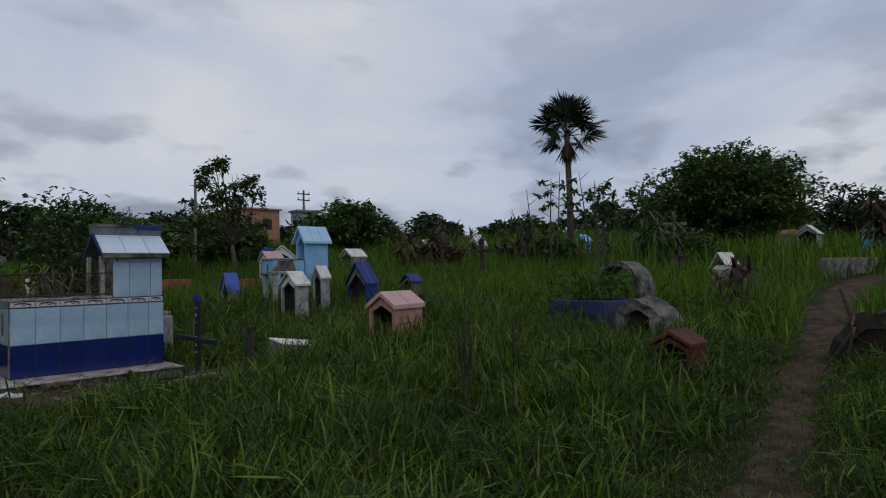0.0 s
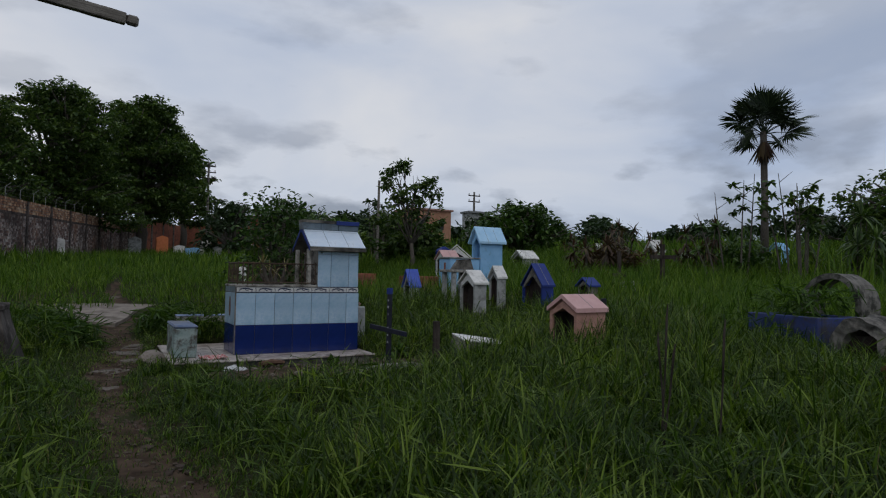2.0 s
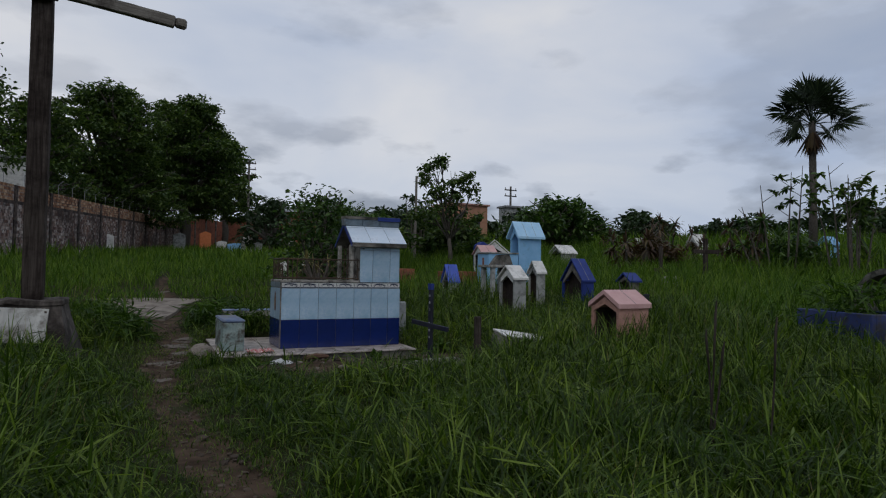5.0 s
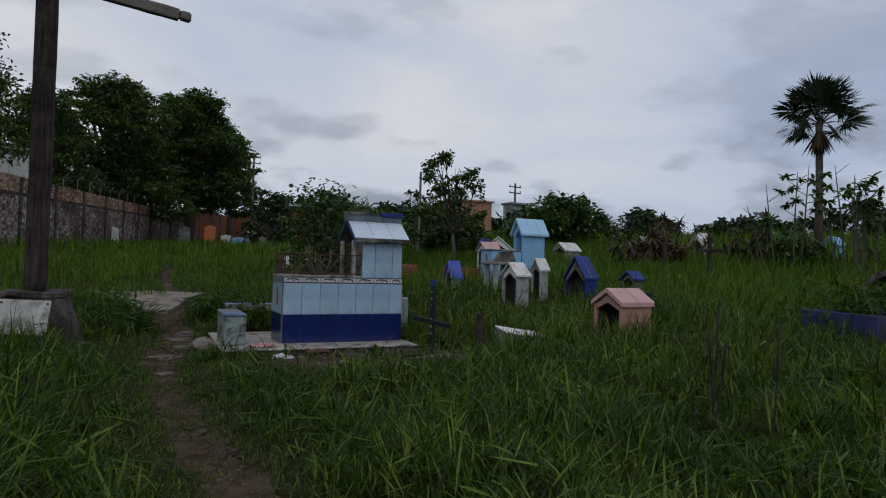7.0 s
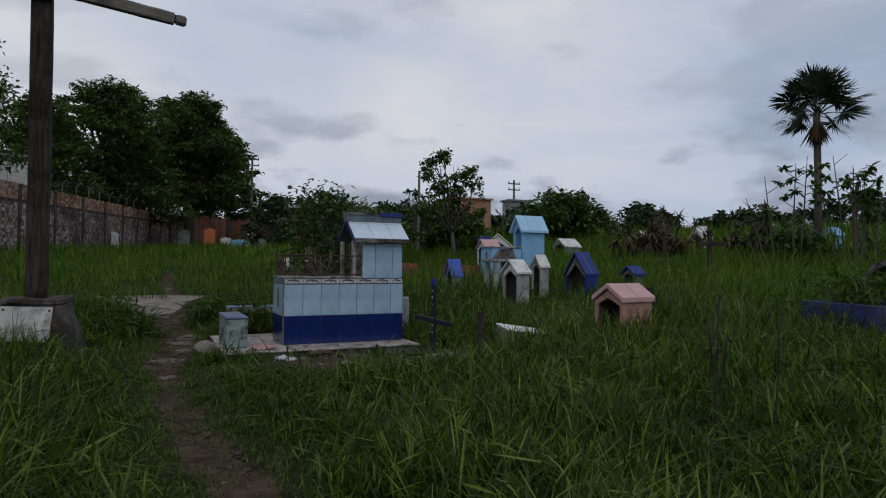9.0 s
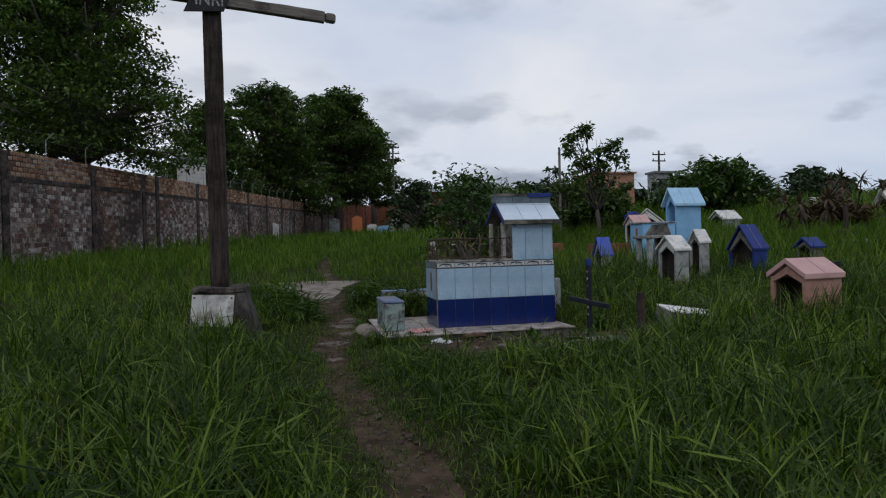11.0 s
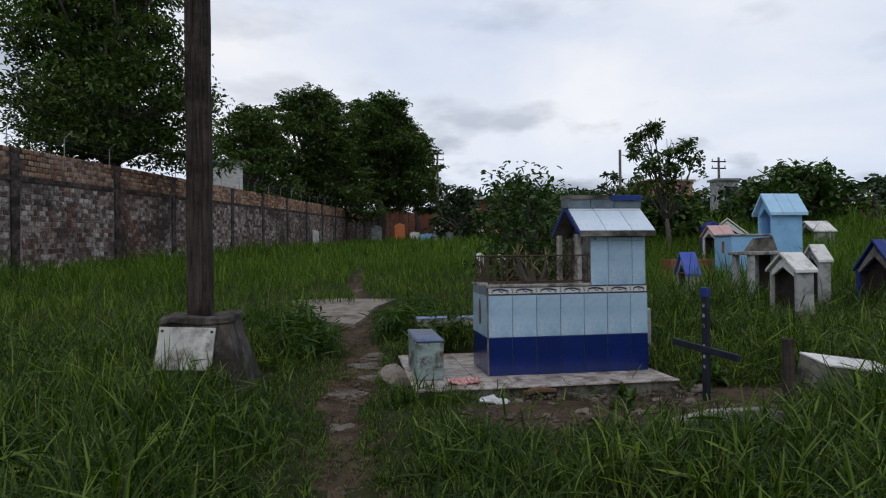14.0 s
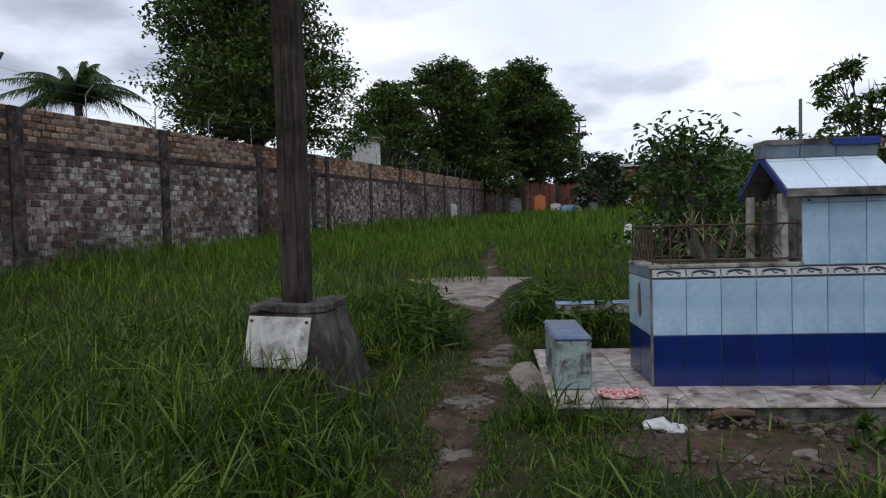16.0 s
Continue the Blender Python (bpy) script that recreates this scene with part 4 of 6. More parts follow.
# tiled slab under the tomb, running back beside it
slab = thing("tomb_slab", pose(0, 0, 0), "raised slab of cracked marbled floor tiles under the tomb", "slab")
part("slab_bed", wobble(box(-0.77, 1.77, -0.475, 0.8, 0.02, 0.18, 0.01), 0.008, 3), CONCRETE_DARK, slab)
part("slab_bed", wobble(box(-0.77, -0.02, 0.8, 1.48, 0.02, 0.18, 0.01), 0.008, 3), CONCRETE_DARK, slab)
for i in range(8):
    for j in range(6):
        x0, y0 = -0.795 + 0.32 * i, -0.5 + 0.335 * j
        x1, y1 = min(x0 + 0.315, 1.79), min(y0 + 0.331, 1.5)
        if (y0 > 0.5 and x0 > -0.1) or (x0 >= 0 and y0 > 0.3):
            continue
        if x0 > -0.02 and y0 > -0.1:
            continue
        b = box(x0, x1, y0, y1, 0.18, 0.197 + rt.uniform(0, 0.004), 0.003)
        part("floor_tile", b, MARBLE, slab)
seat = thing("low_seat", pose(-0.6, -0.09, 0.2), "low concrete seat with peeling pale green paint", "seat")
part("seat_block", wobble(box(-0.135, 0.135, 0.0, 0.85, 0, 0.365, 0.012), 0.006, 5), surface("peeling_green_paint", (0.16, 0.23, 0.22), (0.34, 0.4, 0.37), 9, 0.8, (0.07, 0.062, 0.05), 5, 0.46, 0.58, 0.5), seat)
part("seat_top", wobble(box(-0.14, 0.14, -0.008, 0.86, 0.365, 0.405, 0.016), 0.006, 5), surface("worn_blue_grey_paint", (0.08, 0.12, 0.22), (0.17, 0.21, 0.29), 7, 0.7, (0.15, 0.15, 0.14), 4, 0.47, 0.62, 0.3), seat, "blue-grey painted top")
bench = thing("bench", pose(0.3, 2.1, gz(0.3, 2.1)), "concrete bench plank with worn blue paint on top", "bench")
bz = 0.58 - gz(0.3, 2.1)
part("bench_plank", wobble(box(-0.8, 0.5, -0.14, 0.14, bz - 0.1, bz, 0.008), 0.004, 4), CONCRETE, bench)
part("bench_top", box(-0.8, 0.5, -0.143, 0.143, bz, bz + 0.012, 0.003), surface("faded_blue_paint", (0.15, 0.21, 0.36), (0.24, 0.3, 0.44), 6, 0.7, (0.3, 0.3, 0.29), 4, 0.55, 0.7, 0.2), bench, "faded blue paint")
for x in (-0.55, 0.35):
    part("bench_leg", box(x - 0.07, x + 0.07, -0.12, 0.12, -0.1, bz - 0.1, 0.008), CONCRETE_DARK, bench)


# ---- tall timber cross ----
cross = thing("timber_cross", pose(-2.83, 0.33, 0.84), "tall weathered dark timber cross with a lettered board", "cross")
bm = box(-0.093, 0.093, -0.08, 0.08, -0.05, 4.85, 0.016)
bmesh.ops.subdivide_edges(bm, edges=[e for e in bm.edges if abs(e.verts[0].co.z - e.verts[1].co.z) > 1], cuts=24)
for v in bm.verts:
    k = 1 - v.co.z / 4.85
    v.co.x = v.co.x * 1.16 + 0.015 * k
    v.co.y *= 1.16
part("post", wobble(bm, 0.01, 2.6), WOOD, cross)
for x, z0, z1 in ((0.055, 0.1, 2.4), (-0.03, 1.1, 3.1)):
    part("crack", wobble(box(x - 0.004, x + 0.004, -0.1, -0.086, z0, z1), 0.006, 3), SHADE_AND_RUBBLE, cross, "dark split along the grain")
arm_tilt = 4.4
arm_bar = box(-1.4, 1.45, -0.05, 0.05, -0.072, 0.072, 0.01)
bmesh.ops.subdivide_edges(arm_bar, edges=[e for e in arm_bar.edges if abs(e.verts[0].co.x - e.verts[1].co.x) > 1], cuts=16)
for v in arm_bar.verts:
    if v.co.x < -1.25:
        v.co.z = v.co.z * 0.72 + 0.012
wobble(arm_bar, 0.009, 4.0)
arm = part("cross_arm", arm_bar, WOOD_ARM, cross, "silvered timber arm", at=pose(0.0, -0.1, 3.71, 0, arm_tilt, 4))
part("arm_end", wobble(box(1.455, 1.6, -0.05, 0.05, -0.06, 0.065, 0.025), 0.008, 5), WOOD_ARM, arm)
part("arm_neck", box(1.44, 1.47, -0.035, 0.035, -0.04, 0.045), WOOD, arm, "dark notch before the arm's end")
bm = prism([(-0.29, -0.17), (0.19, -0.135), (0.31, 0.17), (-0.16, 0.12)], -0.012, 0.012, bevel=0.003)
sign = part("sign_board", bm, BOARD, cross, "dark slanted name board", at=pose(-0.02, -0.175, 3.68, 0, 0, 4))
txt = bpy.data.curves.new("INRI", "FONT")
txt.body, txt.size, txt.extrude, txt.align_x, txt.align_y = "INRI", 0.21, 0.002, "CENTER", "CENTER"
txt.offset = 0.002
txt.materials.append(LETTER)
lt = new("lettering", txt)
lt.parent = sign
lt.matrix_basis = pose(0.02, -0.017, -0.005, 90, 0, 0) @ Matrix.Diagonal((0.9, 1.1, 1, 1))
tagged(lt, "faded white capital letters")
plinth = thing("cross_plinth", pose(-2.72, 0.33, gz(-2.72, 0.33)), "sloping stained concrete plinth holding the tall cross", "plinth")
pz = 0.86 - gz(-2.72, 0.33)
bm = bmesh.new()
lower = [(-0.52, -0.5), (0.36, -0.5), (0.44, 0.5), (-0.52, 0.5)]
upper = [(-0.38, -0.26), (0.21, -0.26), (0.23, 0.3), (-0.38, 0.3)]
vb = [bm.verts.new((x, y, -0.1)) for x, y in lower]
vt = [bm.verts.new((x, y, pz - 0.06)) for x, y in upper]
bm.faces.new(vb[::-1]), bm.faces.new(vt)
for i in range(4):
    bm.faces.new((vb[i], vb[(i + 1) % 4], vt[(i + 1) % 4], vt[i]))
bmesh.ops.subdivide_edges(bm, edges=bm.edges[:], cuts=4, use_grid_fill=True)
part("plinth_body", wobble(bm, 0.016, 4), PLINTH, plinth)
bm = box(-0.4, 0.24, -0.29, 0.32, pz - 0.075, pz, 0.014)
bmesh.ops.subdivide_edges(bm, edges=bm.edges[:], cuts=5, use_grid_fill=True)
part("plinth_cap", wobble(wobble(bm, 0.02, 5), 0.018, 16), PLINTH, plinth, "chipped mouldy cap")
ang = math.degrees(math.atan2(0.24, pz + 0.04))
plq = part("plaque", wobble(box(-0.25, 0.25, -0.012, 0.012, -0.2, 0.2, 0.003), 0.002, 4), PLAQUE, plinth, "stained white stone plaque", at=pose(-0.15, -0.365, pz * 0.5 + 0.07, -ang, 3, 0))
for x, z in ((-0.22, 0.16), (0.22, 0.16), (0.22, -0.17)):
    b = rod([(x, -0.01, z), (x, -0.022, z)], 0.013, 8)
    part("bolt", b, IRON, plq)


# ---- small tombs ----
def gable_house(name, at, label, L, W, hw, hr, wall_m, roof_m, over=0.04, open_front=True, roof_t=0.035, group="house-shaped tombs", trim_m=None, tiles=2, base=None, niche_m=None):
    """A small house tomb, its gabled front facing west (local -x), ridge along x."""
    t = thing(name, at, label, "tomb", group)
    wt = min(0.05, W * 0.12)
    for sg in (-1, 1):
        y0, y1 = (-W / 2, -W / 2 + wt) if sg < 0 else (W / 2 - wt, W / 2)
        part("side_wall", wobble(box(0, L, y0, y1, -0.25, hw, 0.006), 0.004, 5), wall_m, t)
    gab = [(-W / 2 + wt, -0.25), (W / 2 - wt, -0.25), (W / 2 - wt, hw), (0, hw + hr * (1 - 2 * wt / W)), (-W / 2 + wt, hw)]
    part("back_wall", prism_x(gab, L - wt, L), wall_m, t)
    if open_front:
        # added near-black back and side panels paint in the niche's shade, unless niche_m
        part("niche_back", prism_x([(y * 0.96, z if z < 0 else z * 0.97) for y, z in gab], L * 0.5, L * 0.55), niche_m or SHADE_AND_RUBBLE, t, "" if niche_m else "added niche back coloured near black as shade")
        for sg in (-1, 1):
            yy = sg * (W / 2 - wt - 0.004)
            part("niche_lining", box(wt * 0.8 + 0.004, L * 0.5, min(yy, yy - sg * 0.012), max(yy, yy - sg * 0.012), 0.03, hw * 0.96), niche_m or SHADE_AND_RUBBLE, t, "" if niche_m else "added lining coloured near black as niche shade")
    part("floor_slab", box(0, L - wt, -W / 2 + wt, W / 2 - wt, -0.25, 0.04), wall_m, t)
    if not open_front:
        part("front_wall", prism_x(gab, 0.0, wt), wall_m, t)
    else:
        part("lintel", prism_x([(-W / 2 + wt, hw * 0.9), (0, hw * 0.9 + hr * 0.62), (W / 2 - wt, hw * 0.9), (W / 2 - wt, hw), (0, hw + hr * (1 - 2 * wt / W)), (-W / 2 + wt, hw)], 0.0, wt * 0.8), trim_m or wall_m, t)
    slope = hr / (W / 2)
    for sg in (-1, 1):
        ye, ze = sg * (W / 2 + over), hw - over * slope
        prof = [(ye, ze), (ye, ze + roof_t * 1.2), (0, hw + hr + roof_t * 1.2), (0, hw + hr)]
        r = part("roof_panel", prism_x(prof, -over, L + over, bevel=0.004), roof_m, t)
        for k in range(1, tiles):
            x = -over + (L + 2 * over) * k / tiles
            d = 0.003
            part("roof_joint", prism_x([(ye, ze + roof_t * 1.2), (ye, ze + roof_t * 1.2 + d), (0, hw + hr + roof_t * 1.2 + d), (0, hw + hr + roof_t * 1.2)], x - 0.004, x + 0.004), GROUT, r)
    if base:
        part("plinth", box(-0.08, L + 0.08, -W / 2 - 0.08, W / 2 + 0.08, -0.3, 0.06, 0.01), base, t)
    return t


def on(x, y, rz=0, dz=0.0):
    return pose(x, y, gz(x, y) + dz, 0, 0, rz)


def roofed_tomb(name, x, y, yaw, length, half, ridge, eave, label, wall_m, roof_m, over=0.04, roof_t=0.035, **kw):
    """A house tomb from the front end of its ridge, the roof's length and half width, and the heights of ridge and eave."""
    W, slope, base = 2 * (half - over), (ridge - eave) / half, gz(x, y)
    hr = slope * W / 2
    gable_house(name, pose(x, y, base, 0, 0, yaw) @ pose(over, 0, 0), label, length - 2 * over, W, ridge - base - hr - 1.2 * roof_t, hr, wall_m, roof_m, over, roof_t=roof_t, **kw)


VIOLET = surface("violet_blue_tile", (0.05, 0.09, 0.4), (0.08, 0.13, 0.48), 5, 0.4)
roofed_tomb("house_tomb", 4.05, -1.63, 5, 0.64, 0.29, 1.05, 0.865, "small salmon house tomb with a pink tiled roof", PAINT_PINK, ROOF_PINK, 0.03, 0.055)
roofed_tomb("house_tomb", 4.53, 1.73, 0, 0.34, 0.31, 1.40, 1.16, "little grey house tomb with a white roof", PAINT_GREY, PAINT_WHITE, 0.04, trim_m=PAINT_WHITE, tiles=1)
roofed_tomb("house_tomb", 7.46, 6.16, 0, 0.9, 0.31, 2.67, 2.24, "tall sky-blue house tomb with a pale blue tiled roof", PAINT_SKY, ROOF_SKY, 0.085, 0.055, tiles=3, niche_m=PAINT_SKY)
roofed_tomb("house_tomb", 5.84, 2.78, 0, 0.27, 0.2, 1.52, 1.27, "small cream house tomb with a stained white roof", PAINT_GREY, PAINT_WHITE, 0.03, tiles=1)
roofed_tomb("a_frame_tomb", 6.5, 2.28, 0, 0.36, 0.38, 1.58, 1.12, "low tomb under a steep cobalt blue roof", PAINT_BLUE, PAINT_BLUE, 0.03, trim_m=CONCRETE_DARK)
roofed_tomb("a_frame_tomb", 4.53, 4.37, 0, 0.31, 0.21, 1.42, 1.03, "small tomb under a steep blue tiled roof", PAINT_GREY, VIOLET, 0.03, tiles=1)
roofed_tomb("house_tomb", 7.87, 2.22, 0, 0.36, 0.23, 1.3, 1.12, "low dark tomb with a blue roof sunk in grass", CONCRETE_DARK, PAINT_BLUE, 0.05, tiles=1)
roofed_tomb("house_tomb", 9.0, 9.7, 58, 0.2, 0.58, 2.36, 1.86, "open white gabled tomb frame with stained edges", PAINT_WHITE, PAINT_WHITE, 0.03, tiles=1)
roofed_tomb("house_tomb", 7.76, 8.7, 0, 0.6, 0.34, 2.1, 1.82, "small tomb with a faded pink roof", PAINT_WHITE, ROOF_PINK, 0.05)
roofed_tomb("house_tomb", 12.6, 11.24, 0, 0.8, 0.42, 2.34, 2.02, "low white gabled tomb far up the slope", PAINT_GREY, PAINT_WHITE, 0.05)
gable_house("house_tomb", on(21.1, 12.3), "small white gabled tomb standing in high grass", 0.6, 0.7, 0.45, 0.5, PAINT_WHITE, PAINT_WHITE, 0.06)
gable_house("house_tomb", on(16.4, -1.5, -25), "white gabled tomb leaning in high grass", 0.4, 0.6, 0.34, 0.36, CONCRETE_DARK, PAINT_WHITE, 0.06)
gable_house("house_tomb", on(26.4, 4.8), "dark mossy gabled tomb under the trees", 0.9, 1.1, 0.5, 0.5, CONCRETE_DARK, CONCRETE_DARK, 0.08)
gable_house("house_tomb", on(29.0, -0.4), "low white and brown tomb with sloping roof", 0.7, 0.8, 0.85, 0.35, PAINT_GREY, PAINT_WHITE, 0.06)
gable_house("house_tomb", on(29.8, -2.7), "teal tomb with an orange gable", 0.9, 0.9, 0.9, 0.4, PAINT_TEAL, PAINT_ORANGE, 0.06, open_front=False)
gable_house("house_tomb", on(24.0, 8.0), "small pale blue tomb among shrubs", 0.6, 0.6, 0.6, 0.3, PAINT_SKY, PAINT_SKY, 0.05)


# ---- trees ----
def blobs_about(n, rx, ry, z0, z1, r, seed, cone=False):
    """n crown masses filling an egg between z0 and z1."""
    rg = random.Random(seed)
    out = []
    for i in range(n):
        u = (i + 0.5) / n
        z = z0 + (z1 - z0 - r) * u
        k = math.sqrt(max(0.08, 1 - (2 * u - 0.75) ** 2 * 0.75))
        if cone:
            k = 1.0 - 0.62 * u ** 1.6
        a = i * 2.4 + rg.uniform(-0.4, 0.4)
        q = rg.uniform(0.45, 1.0) * k
        rr = r * rg.uniform(0.75, 1.2)
        out.append((rx * q * math.cos(a), ry * q * math.sin(a), z, rr, rr, rr * (0.5 if cone else 0.72)))
    return out


def big_tree(x, y, top, w, label, seed, mat=LEAF_DARK, low=3.0, n=16, leaf=0.34, name="tree", per=3.0, cone=False):
    h = top - gz(x, y)
    return tree(name, on(x, y), label, blobs_about(n, w * 0.41, w * 0.41, low, h, w * (0.135 if cone else 0.14), seed, cone), (0.036 if cone else 0.05) * w, leaf, mat, seed, per, 0.75 if cone else 0.55, fill=0.3, flat=0.28 if cone else 0.6)


big_tree(-10.2, 18.4, 14.3, 9.8, "large spreading dark green tree behind the boundary wall", 21, n=52, per=9.0, leaf=0.2, low=3.5, cone=True)
big_tree(-8.2, 37.5, 12.6, 8.0, "dense dark green tree behind the wall", 22, n=36, leaf=0.28, per=7, cone=True)
big_tree(-4.6, 47.5, 16.8, 12.0, "tall dense dark green tree behind the wall", 23, n=46, leaf=0.32, per=6, cone=True)
big_tree(1.6, 59.0, 19.6, 14.5, "tall broad dark green tree behind the wall", 24, n=46, leaf=0.36, per=6, low=3.8, cone=True)
big_tree(7.0, 73.0, 18.4, 10.0, "dark green tree beyond the end of the wall", 25, n=26, leaf=0.6, low=4.5, cone=True)
big_tree(36.0, 5.7, 8.9, 11.0, "broad dark tree with low spreading branches", 26, low=1.0, n=46, per=4.0, leaf=0.3)
big_tree(17.3, 17.5, 5.4, 5.6, "wide bushy tree with broad green leaves", 27, LEAF_MID, 0.8, 30, 0.3)
big_tree(4.6, 11.6, 3.7, 3.2, "dense leafy green shrub", 28, LEAF_MID, 0.5, 12, 0.16, "shrub", 5)
big_tree(1.6, 4.4, 3.0, 1.8, "loose leafy shrub with long drooping leaves", 29, LEAF_MID, 0.35, 20, 0.12, "shrub", 18)
big_tree(2.6, 6.6, 2.7, 1.9, "dense dark shrub behind the tiled tomb", 33, LEAF_DARK, 0.3, 14, 0.16, "shrub", 12)
tree("tree", on(7.95, 11.1), "slender young tree with sparse clustered leaves", [(-0.5, 0, 3.5, 0.55, 0.5, 0.4), (0.3, 0.2, 3.2, 0.5, 0.5, 0.35), (-0.2, 0.3, 2.5, 0.7, 0.6, 0.5), (0.9, 0, 2.9, 0.35, 0.35, 0.25), (0.5, -0.3, 2.2, 0.6, 0.5, 0.5), (-0.7, -0.2, 2.7, 0.4, 0.4, 0.3), (-0.8, 0.2, 1.7, 0.6, 0.6, 0.6), (0.3, 0.2, 1.4, 0.8, 0.7, 0.6), (-0.35, 0.1, 4.0, 0.35, 0.3, 0.25), (-0.8, 0.1, 3.3, 0.4, 0.4, 0.3), (0.1, 0.1, 2.8, 0.5, 0.5, 0.4), (0.6, 0.1, 3.45, 0.35, 0.35, 0.25), (-0.9, -0.1, 2.2, 0.5, 0.5, 0.45), (0.8, 0.1, 1.7, 0.5, 0.5, 0.5)], 0.08, 0.17, LEAF_DARK, 31, 9, 0.24, BARK)
for x, y, top, w, sd, m in ((17.6, 4.9, 2.5, 1.8, 61, LEAF_MID), (21.5, 1.5, 2.8, 2.2, 63, LEAF_DARK), (15.0, 8.6, 2.6, 2.0, 64, LEAF_RED)):
    big_tree(x, y, top, w, "low tangled shrub under the palm" if sd < 64 else "low brownish tangled shrub by the crosses", sd, m, 0.25, 10, 0.2, "shrub", 9)


# ---- palms and shrubs ----
def fan_palm(at, label, trunk_h, r, seed):
    """A fan palm: round blades of stiff split segments on long stalks, dead ones hanging below."""
    t = thing("fan_palm", at, label, "palm tree")
    part("trunk", rod([(0, 0, -0.3), (0.03, 0, trunk_h * 0.5), (0, 0.02, trunk_h)], [0.17, 0.125, 0.12], 9), BARK, t, smooth=True)
    rng = random.Random(seed)
    for k in range(30):
        az, el = k * 2.4 + rng.uniform(-0.2, 0.2), -0.35 + 1.8 * (k / 30.0)
        d = Vector((math.cos(az) * math.cos(el), math.sin(az) * math.cos(el), math.sin(el)))
        hub = Vector((0, 0, trunk_h)) + d * r * rng.uniform(0.4, 0.68)
        side = Vector((-math.sin(az), math.cos(az), 0))
        up = side.cross(d)
        roll = rng.uniform(-1.0, 1.0)
        side, up = side * math.cos(roll) + up * math.sin(roll), up * math.cos(roll) - side * math.sin(roll)
        verts, faces = [], []
        for j in range(34):
            a = (j - 16.5) / 16.5 * 1.9
            dirn = (d * math.cos(a) + side * math.sin(a) + Vector((0, 0, -0.14)) * rng.uniform(0.3, 1.5)).normalized()
            ln = r * 0.58 * rng.uniform(0.88, 1.1) * (1 - 0.1 * abs(a))
            wv = up.cross(dirn).normalized() * ln * 0.036
            i = len(verts)
            verts += [hub, hub + dirn * ln * 0.6 + wv + up * 0.012, hub + dirn * ln * 0.6 - wv - up * 0.012, hub + dirn * ln + Vector((0, 0, -0.14 * ln * rng.random()))]
            faces += [(i, i + 1, i + 2), (i + 2, i + 1, i + 3)]
        fr = part("frond", raw_mesh("frond", [v[:] for v in verts], faces, [PALM_LEAF]), None, t)
        part("stalk", rod([(0, 0, trunk_h - 0.1), Vector((0, 0, trunk_h)) + d * r * 0.3, hub], [0.02, 0.015, 0.01], 4), PALM_LEAF, fr)
    v, f = sword_leaves((0, 0, trunk_h - 0.25), 130, 1.0, 0.05, seed, (-1.5, -0.95), 0.05)
    part("dead_leaf_skirt", raw_mesh("dead_leaf_skirt", v, f, [LEAF_RED]), None, t, "hanging brown dead leaves")
    return t


fan_palm(on(20.25, 6.0), "tall fan palm with grey trunk and brown dead leaves", 6.95 - gz(20.25, 6.0), 1.6, 3)


def feather_palm(at, label, trunk_h, length, seed, n=20, mat=LEAF_MID):
    """A coconut palm: arching fronds with two rows of hanging leaflets."""
    t = thing("coconut_palm", at, label, "palm tree")
    part("trunk", rod([(0, 0, -0.3), (0.1, 0, trunk_h * 0.6), (0, 0, trunk_h)], [0.2, 0.14, 0.12], 9), BARK, t, smooth=True)
    rng = random.Random(seed)
    for k in range(n):
        az, el = k * 2.4 + rng.uniform(-0.4, 0.4), rng.uniform(0.15, 1.56)
        sag, long = rng.uniform(0.45, 0.85), length * rng.uniform(0.75, 1.1)
        h = Vector((math.cos(az), math.sin(az), 0))
        pts = []
        for j in range(13):
            u = j / 12
            r = long * (u * math.cos(el) + 0.12 * u * u)
            z = long * (u * math.sin(el) - sag * u * u)
            pts.append(Vector((0, 0, trunk_h)) + h * r + Vector((0, 0, z)))
        bm = rod(pts, [0.03 * (1 - j / 14) for j in range(13)], 4)
        fr = part("frond", bm, mat, t)
        verts, faces = [], []
        side = Vector((-h.y, h.x, 0))
        for j in range(1, 13):
            for q in (0.0, 0.2, 0.4, 0.6, 0.8):
                p = pts[j - 1].lerp(pts[j], q)
                for sg in (-1, 1):
                    d = (side * sg * rng.uniform(0.35, 0.9) + h * rng.uniform(0.2, 0.6) + Vector((0, 0, -rng.uniform(0.5, 1.1)))).normalized()
                    ln = length * 0.27 * math.sin(math.pi * min(0.95, 0.2 + 0.75 * j / 12))
                    w = h * 0.02
                    i = len(verts)
                    verts += [p - w, p + w, p + d * ln]
                    faces.append((i, i + 1, i + 2))
        part("frond_blade", raw_mesh("frond_blade", [v[:] for v in verts], faces, [mat]), None, fr)
    return t


feather_palm(on(-15.0, 15.1), "coconut palm with drooping fronds behind the boundary wall", 6.3 - gz(-15.0, 15.1), 2.4, 5, 38)
feather_palm(on(33.0, 41.0), "small distant palm beside a brick house", 6.4 - gz(33.0, 41.0), 1.9, 6, 14, LEAF_FAR)


